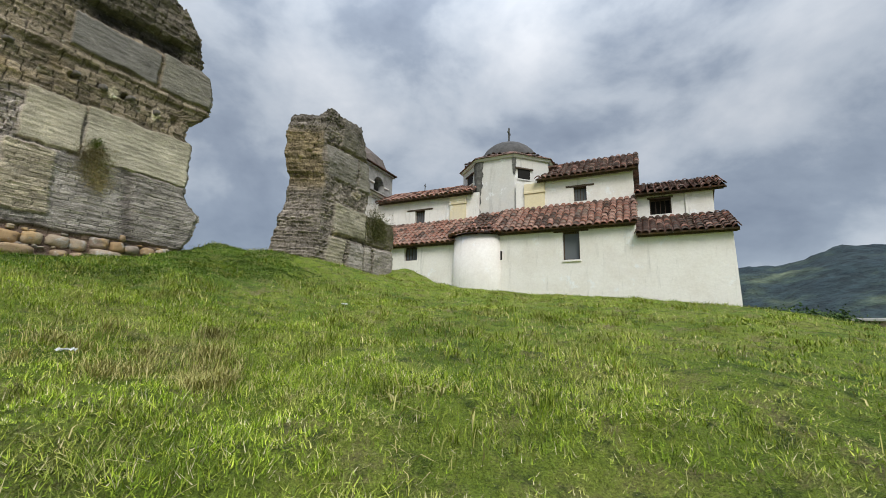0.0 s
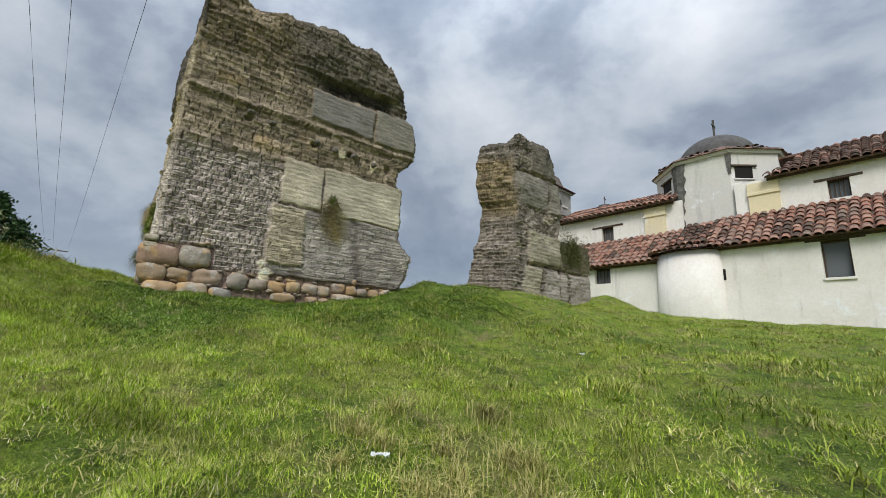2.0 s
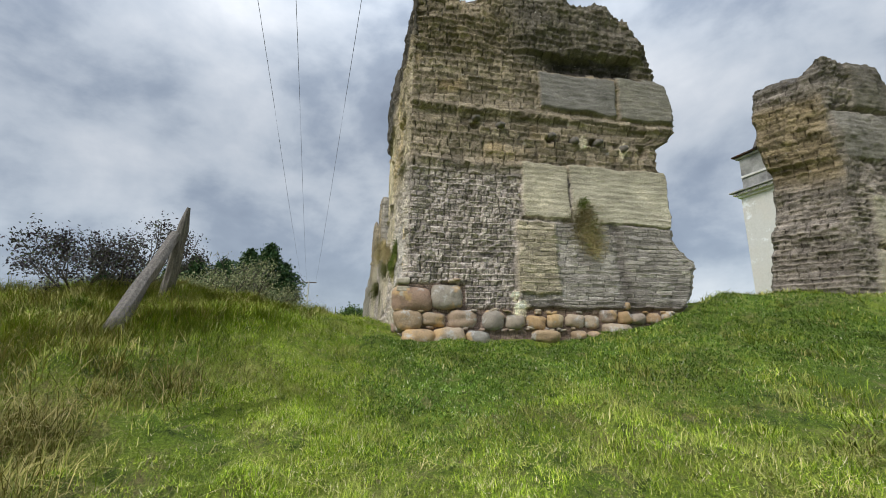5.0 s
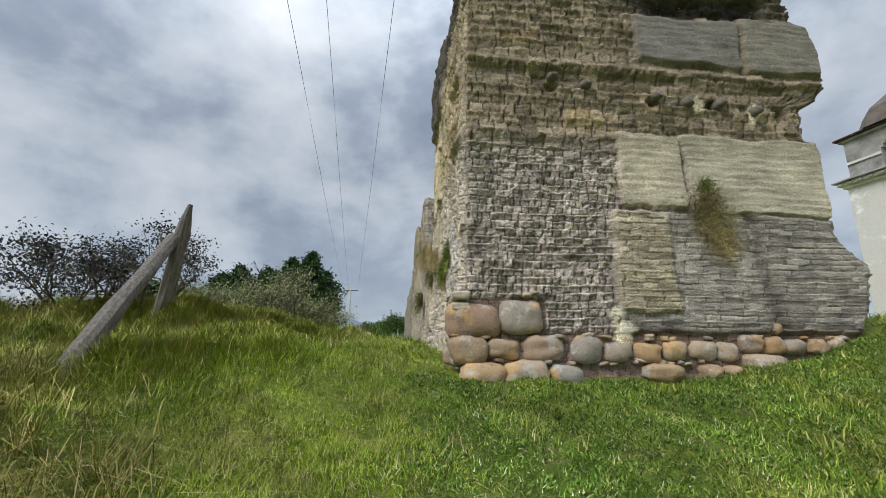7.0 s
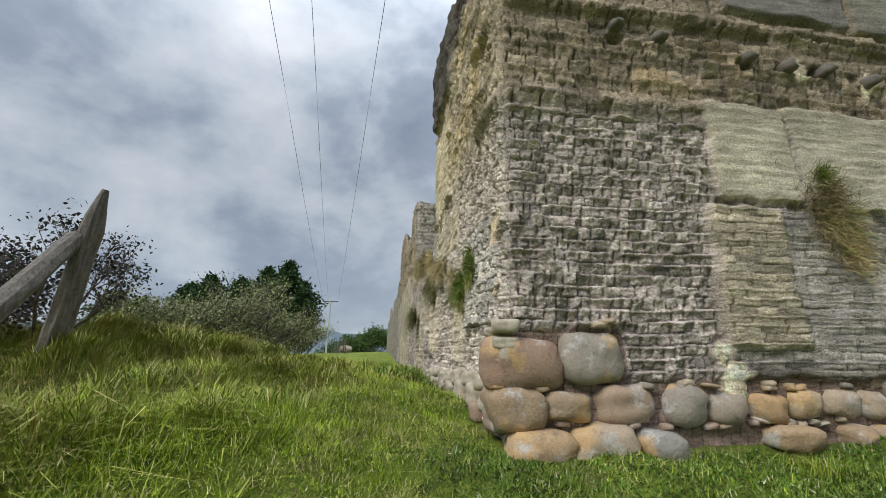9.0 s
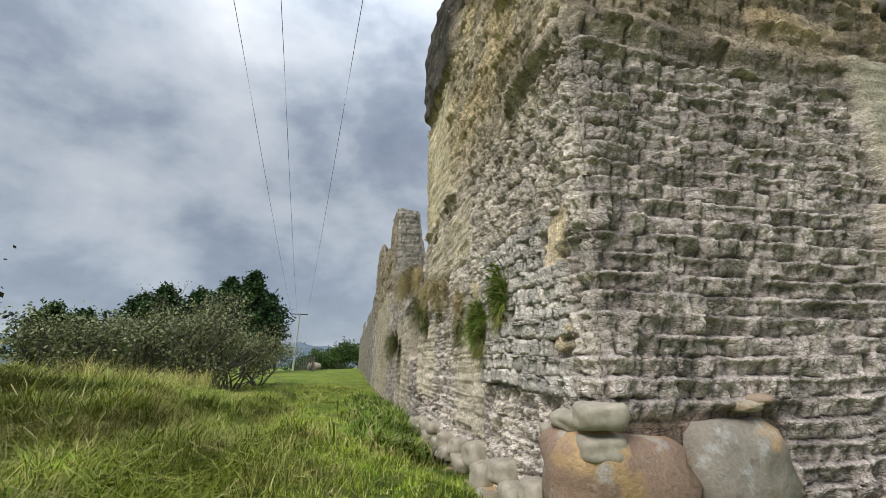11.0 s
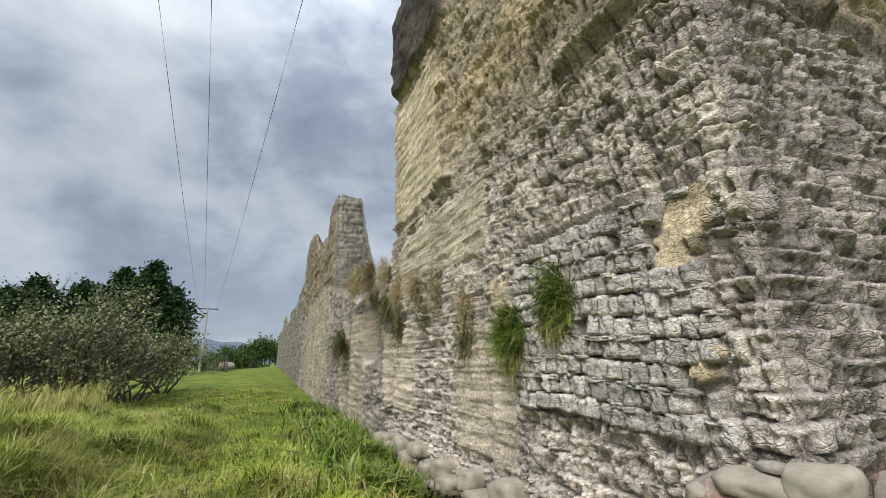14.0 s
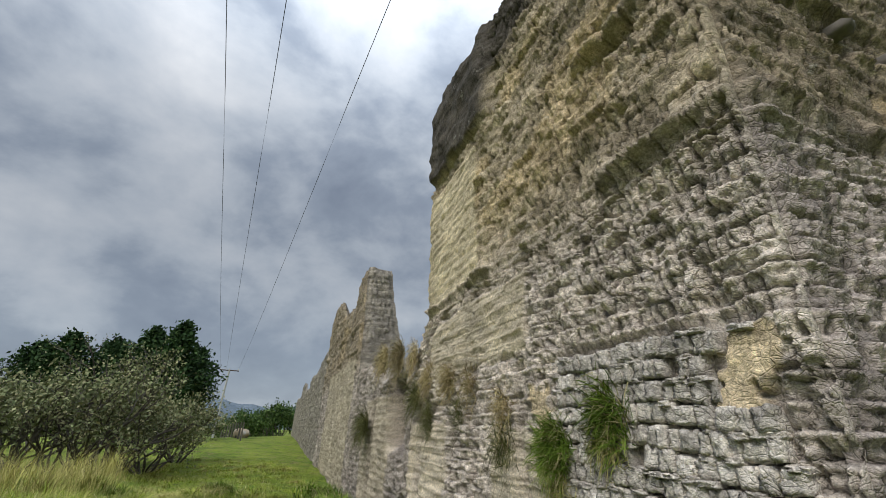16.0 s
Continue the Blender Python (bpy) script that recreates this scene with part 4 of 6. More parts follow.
tiled_roof("chancel_roof", 4.3, 9.75, (1.72, 10.24), (4.2, 11.95), 1, hip=1.5, label="high roof of dark mossy barrel tiles")
tiled_roof("sacristy_upper_roof", 9.5, 13.45, (1.72, 8.72), (4.2, 9.98), 1, label="upper sacristy roof of red and mossy barrel tiles")
tiled_roof("nave_roof", -6.9, 0.3, (1.72, 10.06), (4.4, 11.45), 0, label="nave roof of red barrel tiles")


def back_slope(name, p0, p1, q0, z0, q1, z1):
    bm = bmesh.new()
    vs = [bm.verts.new(c) for c in ((p0, q0, z0), (p1, q0, z0), (p1, q1, z1), (p0, q1, z1), (p0, q0, z0 - 0.1), (p1, q0, z0 - 0.1), (p1, q1, z1 - 0.1), (p0, q1, z1 - 0.1))]
    for f in ((0, 1, 2, 3), (7, 6, 5, 4), (0, 4, 5, 1), (1, 5, 6, 2), (2, 6, 7, 3), (3, 7, 4, 0)):
        bm.faces.new([vs[i] for i in f])
    part(name, bm, CLAY_OLD, church)


back_slope("back_roof", 4.3, 9.75, 4.2, 11.95, 7.2, 9.9)
back_slope("back_roof", 9.5, 13.45, 4.2, 9.98, 6.5, 8.5)
back_slope("back_roof", -6.9, 0.3, 4.4, 11.45, 7.4, 9.6)
part("rear_wall", box_bm((-9.3, 6.9, 0.5), (9.0, 7.3, 10.0)), LIME, church)
part("rear_wall", box_bm((9.004, 6.2, 0.5), (12.9, 6.6, 8.5)), LIME, church)
part("side_wall", box_bm((12.92, 4.404, 0.4), (13.2, 6.2, 6.1)), LIME, church)
for p0, p1, z1 in ((3.55, 4.72, 10.12), (-1.35, -0.25, 10.0)):
    pil = part("pilaster", box_bm((p0, 2.08, 7.9), (p1, 2.196, z1 - 0.62)), CREAM, church, "cream-painted pilaster with moulded capital")
    part("capital", box_bm((p0 - 0.05, 2.02, z1 - 0.616), (p1 + 0.05, 2.196, z1 - 0.46), None, 0.02), CREAM, pil)
    part("necking", box_bm((p0 - 0.02, 2.06, z1 - 0.456), (p1 + 0.02, 2.196, z1)), CREAM, pil)


def octagon(bm, r0, z0, r1, z1, cx, cq, phase=22.5, n=8):
    rings = [[bm.verts.new((cx + r * math.cos(radians(phase + 360 * k / n)), cq + r * math.sin(radians(phase + 360 * k / n)), z)) for k in range(n)] for r, z in ((r0, z0), (r1, z1))]
    for k in range(n):
        bm.faces.new((rings[0][k], rings[0][(k + 1) % n], rings[1][(k + 1) % n], rings[1][k]))
    bm.faces.new(rings[0][::-1])
    bm.faces.new(rings[1])
    return bm


DC = (1.62, 5.35)
drum = part("drum", octagon(bmesh.new(), 3.22, 7.6, 3.18, 12.15, *DC), GREYLIME, church, "octagonal white drum with black damp stains")
part("cornice", octagon(bmesh.new(), 3.30, 12.15, 3.36, 12.30, *DC), GREYLIME, drum)
part("coping", octagon(bmesh.new(), 3.48, 12.30, 3.40, 12.40, *DC), CLAY_OLD, drum)
part("drum_roof", octagon(bmesh.new(), 3.42, 12.38, 2.3, 12.95, *DC), CLAY_OLD, drum)
LEAD = plain("dome_cement", (0.085, 0.082, 0.08), 0.9, 0.0, 0.35, 2.5)


def drum_tiles():
    rnd = random.Random(9)
    for k in range(56):
        ang = 2 * math.pi * k / 56
        f = math.cos(math.pi / 8) / math.cos((ang % (math.pi / 4)) - math.pi / 8)
        pos = Vector((DC[0] + 3.30 * f * math.cos(ang), DC[1] + 3.30 * f * math.sin(ang), 12.39))
        d = Vector((DC[0], DC[1], 13.6)) - pos
        t = new("tile", TILES[2])
        t.parent = drum
        t.matrix_basis = Matrix.Translation(pos) @ d.normalized().to_track_quat("Y", "Z").to_matrix().to_4x4() @ pose(0, 0, 0, 0, rnd.uniform(-5, 5), 0) @ Matrix.Diagonal((0.8, 0.9, 0.7, 1))


drum_tiles()
for ang, z0, z1, off in ((-135, 10.95, 11.6, 0.1), (-45, 10.75, 11.4, -0.55)):
    m = Matrix.Translation((*DC, 0)) @ pose(0, 0, 0, 0, 0, ang + 90)
    w = part("drum_window", box_bm((off - 0.42, -2.99, z0), (off + 0.42, -2.945, z1), m), DARK, drum)
    part("lintel", box_bm((off - 0.62, -3.06, z1), (off + 0.62, -2.95, z1 + 0.08), m), DARKWOOD, w)
    part("sill", box_bm((off - 0.5, -3.04, z0 - 0.06), (off + 0.5, -2.95, z0), m), GREYLIME, w)
SOOT = plain("black_damp", (0.11, 0.108, 0.10), 0.95, 0.0, 0.6, 4.0)


def damp(k, z0, z1, w):
    """A stained rendered strip over an angle of the drum."""
    bm = bmesh.new()
    ang = radians(22.5 + 45 * k)
    c = Vector((DC[0] + 3.225 * math.cos(ang), DC[1] + 3.225 * math.sin(ang), 0))
    rnd, cols = random.Random(k), []
    for side in (-1, 0, 1):
        nxt = radians(22.5 + 45 * (k + side))
        d = (Vector((DC[0] + 3.225 * math.cos(nxt), DC[1] + 3.225 * math.sin(nxt), 0)) - c)
        d = d.normalized() if side else d * 0
        out = Vector((math.cos(ang), math.sin(ang), 0)) * 0.012
        col = []
        for j in range(30):
            t = j / 29
            ww = w * (0.45 + 0.5 * t) * (0.9 + 0.35 * noise.noise(Vector((j * 0.35, side * 3.0, k))))
            col.append(bm.verts.new(c + out + d * ww + Vector((0, 0, lerp(z0, z1, t)))))
        cols.append(col)
    for a, b in zip(cols, cols[1:]):
        for j in range(29):
            bm.faces.new((a[j], b[j], b[j + 1], a[j + 1]))
    bmesh.ops.recalc_face_normals(bm, faces=bm.faces[:])
    part("damp_stain", bm, SOOT, drum)


damp(5, 8.6, 12.14, 0.55)
damp(6, 11.0, 12.1, 0.18)


def dome(cx, cq, z, r, h, material, name="dome"):
    bm = bmesh.new()
    n, m, rings = 24, 8, []
    for j in range(m):
        t = j / m * math.pi / 2
        rings.append([bm.verts.new((cx + r * math.cos(t) * math.cos(6.28318 * k / n), cq + r * math.cos(t) * math.sin(6.28318 * k / n), z + h * math.sin(t))) for k in range(n)])
    tip = bm.verts.new((cx, cq, z + h))
    for a, b in zip(rings, rings[1:]):
        for k in range(n):
            bm.faces.new((a[k], a[(k + 1) % n], b[(k + 1) % n], b[k])).smooth = True
    for k in range(n):
        bm.faces.new((rings[-1][k], rings[-1][(k + 1) % n], tip)).smooth = True
    return part(name, bm, material, church, "grey cement dome streaked with soot")


cupola = dome(*DC, 12.72, 2.05, 1.75, LEAD)


def cross(cx, cq, z, s, parent):
    bm = box_bm((cx - 0.12 * s, cq - 0.12 * s, z - 0.1), (cx + 0.12 * s, cq + 0.12 * s, z + 0.22 * s), None, 0.02)
    add_box(bm, (cx - 0.05 * s, cq - 0.05 * s, z + 0.2 * s), (cx + 0.05 * s, cq + 0.05 * s, z + 1.3 * s), None, 0.01)
    add_box(bm, (cx - 0.30 * s, cq - 0.045 * s, z + 0.86 * s), (cx + 0.30 * s, cq + 0.045 * s, z + 0.98 * s), None, 0.01)
    bmesh.ops.rotate(bm, cent=(cx, cq, z), matrix=Matrix.Rotation(radians(92), 3, "Z"), verts=bm.verts[:])
    part("cross", bm, LEAD, parent, "small stone cross")


cross(DC[0], DC[1], 14.42, 1.0, cupola)
# bell tower
SOOTLIME = plain("blackened_limewash", (0.27, 0.265, 0.255), 0.9, 0.0, 0.45, 1.6)
TW = (-11.55, -7.3, 0.8, 4.5)


def arched(length, z0, z1, thick, centre, half, spring):
    """A wall along x with one round-arched opening from its foot."""
    bm = bmesh.new()
    add_box(bm, (0, 0, z0), (centre - half, thick, z1))
    add_box(bm, (centre + half, 0, z0), (length, thick, z1))
    n = 12
    for k in range(n):
        x0, x1 = centre - half + 2 * half * k / n, centre - half + 2 * half * (k + 1) / n
        mid = (x0 + x1) / 2 - centre
        add_box(bm, (x0, 0, spring + math.sqrt(half * half - mid * mid)), (x1, thick, z1))
    bmesh.ops.remove_doubles(bm, verts=bm.verts[:], dist=0.0005)
    return bm


def tower():
    p0, p1, q0, q1 = TW
    body = part("bell_tower", box_bm((p0, q0, 0.5), (p1, q1, 10.55)), GREYLIME, church, "white bell tower with mouldings and grey stains")
    for z, g, h in ((10.55, 0.12, 0.14), (10.694, 0.26, 0.16), (10.858, 0.40, 0.09)):
        part("moulding", box_bm((p0 - g, q0 - g, z), (p1 + g, q1 + g, z + h), None, 0.02), SOOTLIME if z > 10.8 else GREYLIME, body)
    k = 0
    while p0 - 0.2 + k * 0.42 < p1 + 0.2:
        part("dentil", box_bm((p0 - 0.2 + k * 0.42, q0 - 0.33, 10.70), (p0 + k * 0.42, q0 - 0.262, 10.80)), SOOTLIME, body)
        k += 1
    w, dpt = p1 - p0 - 0.24, q1 - q0 - 0.24
    for turn, x, y, ln in ((0, p0 + 0.12, q0 + 0.12, w), (90, p1 - 0.12, q0 + 0.12, dpt), (180, p1 - 0.12, q1 - 0.12, w), (270, p0 + 0.12, q1 - 0.12, dpt)):
        m = pose(x, y, 0, 0, 0, turn)
        bm = arched(ln - 0.5, 10.952, 12.85, 0.5, ln / 2, 0.62, 11.75)
        bm.transform(m)
        side = part("belfry_wall", bm, SOOTLIME, body, "stained white belfry wall with a round arch")
        for x0, x1 in ((0.0, ln / 2 - 0.62), (ln / 2 + 0.62, ln - 0.5)):
            part("string_course", box_bm((x0, -0.07, 11.70), (x1, -0.002, 11.82), m, 0.01), GREYLIME, side)
    part("belfry_cornice", box_bm((p0 - 0.02, q0 - 0.02, 12.85), (p1 + 0.02, q1 + 0.02, 12.97), None, 0.02), SOOTLIME, body)
    part("belfry_coping", box_bm((p0 - 0.15, q0 - 0.15, 12.974), (p1 + 0.15, q1 + 0.15, 13.07), None, 0.02), CLAY_BLACK, body)
    cp, cq = (p0 + p1) / 2, (q0 + q1) / 2
    bm = bmesh.new()
    for (r0, z0), (r1, z1) in zip(((2.25, 13.07), (1.85, 14.0), (0.75, 14.95)), ((1.85, 14.0), (0.75, 14.95), (0.3, 15.3))):
        octagon(bm, r0, z0, r1, z1, cp, cq)
    spire = part("spire", bm, BROWNTILE, body, "brown-grey eight-sided cap")
    part("finial", octagon(bmesh.new(), 0.34, 15.3, 0.26, 15.7, cp, cq), CLAY, spire)
    cross(cp, cq, 15.75, 0.8, spire)


BROWNTILE = plain("cap_cement", (0.12, 0.10, 0.088), 0.9, 0.0, 0.35, 2.5)
tower()
lantern = part("bell_gable", octagon(bmesh.new(), 1.5, 11.3, 1.05, 13.1, -8.2, 11.0), LEAD, church, "grey plastered gable top above the nave roof")
part("gable_cap", octagon(bmesh.new(), 0.85, 13.1, 0.55, 13.95, -8.2, 11.0), LEAD, lantern)
cross(-8.2, 11.0, 13.95, 0.65, lantern)

# ---- far country ----


def far_hill(name, az0, az1, d0, d1, crest, label, colours, seed, bump):
    """A wooded ridge far off; crest gives its height by azimuth."""
    na, nd = 220, 50
    az = np.radians(np.linspace(az0, az1, na))[:, None]
    d = np.linspace(d0, d1, nd)[None, :]
    t = (d - d0) / (d1 - d0)
    X, Y = d * np.cos(az), d * np.sin(az)
    Z = -18 + (crest(np.degrees(az)) + 18) * np.sin(np.clip(t * 1.15, 0, 1) * math.pi / 2) ** 1.3
    Z = Z + bump * (fbm(X * 0.012, Y * 0.012, 4, seed) * 4 + fbm(X * 0.09, Y * 0.09, 3, seed + 3)) * sstep(0, 0.2, t)
    idx = np.arange(na * nd).reshape(na, nd)
    faces = np.stack([idx[:-1, :-1], idx[:-1, 1:], idx[1:, 1:], idx[1:, :-1]], -1).reshape(-1, 4)
    k = Nodes(name + "_hazed_woods", 0.95)
    base = k.ramp(k.noise(0.018, 7.0, 0.66), colours)
    base = k.mix(base, k.grey(k.noise(0.12, 6.0, 0.75), 0.35, 1.6), 1.0, "MULTIPLY")
    mat = k.done(base, k.noise(0.12, 5.0, 0.7), 0.9, 6.0)
    me = mesh_from(name, np.stack([X, Y, Z + 0 * X], -1).reshape(-1, 3), faces, mat, True)
    tagged(new(name, me), label, "hill", kind="structure")


# the air's bluish haze is mixed into both ridges' base colours
far_hill("backdrop_wooded_hill", -10, 68, 130, 620, lambda a: 76 - 16 * sstep(47, 62, a) - 10 * sstep(30, 10, a) + 3 * np.sin(a * 0.6), "dark wooded hillside with pale clearings across the valley",
         [(0.34, (0.020, 0.034, 0.042)), (0.52, (0.030, 0.048, 0.052)), (0.58, (0.048, 0.070, 0.055)), (0.68, (0.12, 0.145, 0.09))], 11, 3.0)
far_hill("backdrop_blue_range", 120, 200, 1200, 2400, lambda a: 92 + 12 * np.sin(a * 0.45) + 5 * np.sin(a * 1.7), "hazy blue mountain range on the horizon",
         [(0.3, (0.11, 0.15, 0.19)), (0.7, (0.15, 0.19, 0.22))], 15, 3.0)

STONE_DARK = plain("sooty_stone", (0.15, 0.135, 0.12), 0.9, 0.0, 0.35, 9.0)

# ---- foundation stones ----


def rock(name, w, d, h, seed, boxy=3.2):
    """A field stone, between an egg and a box, with worn flats."""
    bm = bmesh.new()
    bmesh.ops.create_icosphere(bm, subdivisions=3 if w > 0.2 else 2, radius=1.0)
    off = Vector((seed * 3.1, seed * 1.7, seed * 0.9))
    skew = 0.25 * noise.noise(off)
    for v in bm.verts:
        n = v.co.copy()
        c = n / (abs(n.x) ** boxy + abs(n.y) ** boxy + abs(n.z) ** boxy) ** (1 / boxy)
        s = 1 + 0.20 * noise.noise(n * 0.9 + off) - 0.16 * abs(noise.noise(n * 1.5 + off)) + 0.08 * noise.noise(n * 2.6 + off) + 0.05 * noise.noise(n * 6 + off)
        v.co = Vector((c.x * w / 2 * s + skew * c.z * h * 0.5, c.y * d / 2 * s, c.z * h / 2 * s))
    for f in bm.faces:
        f.smooth = True
    return bm


FOOT = [(0.19, 3.54, 0.66, 0.49, 0.40), (0.84, 3.58, 0.54, 0.46, 0.2), (0.13, 3.15, 0.48, 0.36, 0.35), (0.56, 3.16, 0.46, 0.24, 0.5), (1.12, 3.17, 0.56, 0.34, 0.5), (1.72, 3.17, 0.40, 0.38, 0.6),
        (2.15, 3.13, 0.42, 0.28, 0.5), (2.58, 3.12, 0.40, 0.26, 0.5), (2.97, 3.15, 0.34, 0.27, 0.6), (3.37, 3.16, 0.40, 0.26, 0.4), (3.74, 3.14, 0.34, 0.26, 0.6), (4.13, 3.26, 0.38, 0.24, 0.5),
        (4.47, 3.24, 0.32, 0.25, 0.6), (4.80, 3.22, 0.32, 0.22, 0.6), (5.14, 3.23, 0.34, 0.22, 0.6), (5.46, 3.27, 0.28, 0.2, 0.6), (0.27, 2.84, 0.55, 0.28, 0.5), (0.84, 2.85, 0.56, 0.32, 0.5),
        (1.42, 2.83, 0.44, 0.24, 0.5), (2.75, 2.86, 0.52, 0.22, 0.5), (3.42, 2.88, 0.26, 0.2, 0.6), (4.28, 2.98, 0.56, 0.26, 0.5), (3.75, 2.86, 0.3, 0.2, 0.6), (4.55, 3.47, 0.18, 0.17, 0.7)]
for i, (a, z, w, h, sq) in enumerate(FOOT):
    ob = part("boulder", rock("boulder", w * 1.09, 0.56 if a < 0.2 else 0.44, h * 1.10, i + 2, 5.6 - 3.4 * sq), STONE, main_wall)
    ob.matrix_basis = pose(a, (0.20 if a < 0.2 else 0.16) if z > 3 else 0.06, z, random.uniform(-4, 4), random.uniform(-5, 5), random.uniform(-6, 6))
chips = random.Random(12)
for i in range(46):
    a, z = chips.uniform(-0.1, 5.6), chips.choice((2.98, 3.0, 3.33, 3.35, 3.02, 3.31))
    if a < 1.2 and z > 3.2 and chips.random() < 0.8:
        z = 3.86 + chips.uniform(-0.02, 0.05)
    ob = part("chinking_stone", rock("chinking_stone", chips.uniform(0.08, 0.18), 0.22, chips.uniform(0.04, 0.08), 40 + i, 7.0), STONE, main_wall)
    ob.matrix_basis = pose(a, 0.09, z, 0, chips.uniform(-12, 12), 0)
PALE = plain("pale_stone", (0.36, 0.32, 0.25), 0.85, 0.0, 0.30, 9.0)
# foot of the long side
for i in range(26):
    b, z = 0.25 + i * 0.21 + chips.uniform(-0.05, 0.05), 3.0 + 0.16 * (i % 3) + chips.uniform(-0.05, 0.05) - 0.02 * i * 0.2
    ob = part("boulder", rock("boulder", 0.26, chips.uniform(0.2, 0.34), chips.uniform(0.16, 0.26), 90 + i, 4.2), PALE if i % 3 else STONE, main_wall)
    ob.matrix_basis = pose(0.0, b, z, chips.uniform(-8, 8), 0, 0)
for b, z, l, h in ((0.16, 3.80, 0.30, 0.10), (-0.02, 3.84, 0.16, 0.13), (0.33, 3.72, 0.2, 0.1), (0.02, 3.70, 0.2, 0.12)):
    ob = part("flat_stone", rock("flat_stone", 0.24, l, h, int(b * 100) + 130, 6.0), PALE, main_wall)
    ob.matrix_basis = pose(0.0, b, z, 2, 0, 0)
# stones left proud in the beam line
for i, (a, z, w, h) in enumerate(((1.42, 7.26, 0.20, 0.13), (1.95, 7.16, 0.24, 0.14), (3.62, 6.98, 0.22, 0.2), (4.80, 6.92, 0.16, 0.2), (3.1, 7.05, 0.2, 0.16), (4.2, 7.02, 0.2, 0.18))):
    ob = part("stone_block", rock("stone_block", w * 0.75, 0.34, h * 0.75, 60 + i, 9.0), STONE_DARK, main_wall)
    ob.matrix_basis = pose(a, 0.09, z, 0, 0, 8)

# ---- separate earth blocks near the corner ----


def clod(seed):
    bm = bmesh.new()
    bmesh.ops.create_cube(bm, size=1.0)
    bmesh.ops.subdivide_edges(bm, edges=bm.edges[:], cuts=4, use_grid_fill=True)
    off = Vector((seed * 2.3, seed * 5.1, seed * 1.3))
    for v in bm.verts:
        n = v.co * 2
        c = n / (abs(n.x) ** 12 + abs(n.y) ** 12 + abs(n.z) ** 12) ** (1 / 12)
        s = 1 + 0.12 * noise.noise(n * 0.9 + off) + 0.16 * noise.noise(n * 2.0 + off) + 0.14 * noise.noise(n * 4.3 + off)
        v.co = c * 0.5 * s
    me = bpy.data.meshes.new("earth_block")
    bm.to_mesh(me)
    bm.free()
    me.polygons.foreach_set("use_smooth", [True] * len(me.polygons))
    me.materials.append(CLOD)
    return me


CLODS = [clod(k) for k in range(14)]
crumb = random.Random(21)


def lay_course(z, hh, w0, w1, proud, keep):
    b = 0.20 + crumb.uniform(0, 0.08)
    while b < 1.74:
        ww = crumb.uniform(w0, w1)
        mid = b + ww / 2
        in_patch = math.hypot(mid - 0.36, z + hh / 2 - 4.86) < 0.17 or math.hypot(mid - 0.34, z + hh / 2 - 4.22) < 0.10
        if not in_patch and crumb.random() < keep:
            ob = new("earth_block", CLODS[crumb.randrange(14)])
            ob.parent = main_wall
            wave = 0.02 * math.sin(mid * 2.1 + z) + 0.012 * math.sin(mid * 5.3 + 2 * z)
            ob.matrix_basis = pose(0.108 + 0.014 * (z - 2.2) - proud - crumb.uniform(-0.006, 0.022), mid, z + hh / 2 + wave, crumb.uniform(-5, 5), crumb.uniform(-5, 5), crumb.uniform(-6, 6)) @ Matrix.Diagonal((crumb.uniform(0.19, 0.22), ww * crumb.uniform(0.93, 1.02), hh * crumb.uniform(1.0, 1.24), 1))
        b += ww


for k in range(10):
    lay_course(3.93 + 0.112 * k, 0.094, 0.05, 0.12, 0.030, 0.97)
    lay_course(4.012 + 0.112 * k, 0.030, 0.05, 0.15, 0.034, 0.55)

# ---- blades of grass ----


def fast_mesh(name, verts, nper, faces, material):
    """Many alike little pieces in one mesh: verts (n, nper, 3), faces within a piece."""
    n = len(verts)
    me = bpy.data.meshes.new(name)
    me.vertices.add(n * nper)
    me.vertices.foreach_set("co", verts.astype(np.float32).ravel())
    loops = np.concatenate([(np.arange(n)[:, None] * nper + np.array(f)[None, :]) for f in faces], 1).ravel()
    sizes = np.tile([len(f) for f in faces], n)
    me.loops.add(len(loops))
    me.loops.foreach_set("vertex_index", loops.astype(np.int32))
    me.polygons.add(len(sizes))
    me.polygons.foreach_set("loop_start", np.concatenate([[0], np.cumsum(sizes)[:-1]]).astype(np.int32))
    me.polygons.foreach_set("loop_total", sizes.astype(np.int32))
    me.update(calc_edges=True)
    me.materials.append(material)
    return me


rng = np.random.default_rng(5)


def blades(x, y, z, length, width, lean, droop=0.5, heading=None):
    """Bent blades as a narrow strip of two joints each."""
    n = len(x)
    h = rng.uniform(0, 2 * np.pi, n) if heading is None else heading
    dx, dy = np.cos(h), np.sin(h)
    sx, sy = -dy * width / 2, dx * width / 2
    mid = length * 0.55
    mx, my, mz = x + dx * mid * lean, y + dy * mid * lean, z + mid
    k = lean * (1 + droop * 1.6)
    tx, ty, tz = x + dx * length * k, y + dy * length * k, z + length * (1 - droop * 0.6 * np.clip(lean, 0, 1.2))
    v = np.empty((n, 5, 3))
    v[:, 0] = np.stack([x - sx, y - sy, z], -1)
    v[:, 1] = np.stack([x + sx, y + sy, z], -1)
    v[:, 2] = np.stack([mx + sx * 0.8, my + sy * 0.8, mz], -1)
    v[:, 3] = np.stack([mx - sx * 0.8, my - sy * 0.8, mz], -1)
    v[:, 4] = np.stack([tx, ty, tz], -1)
    return v


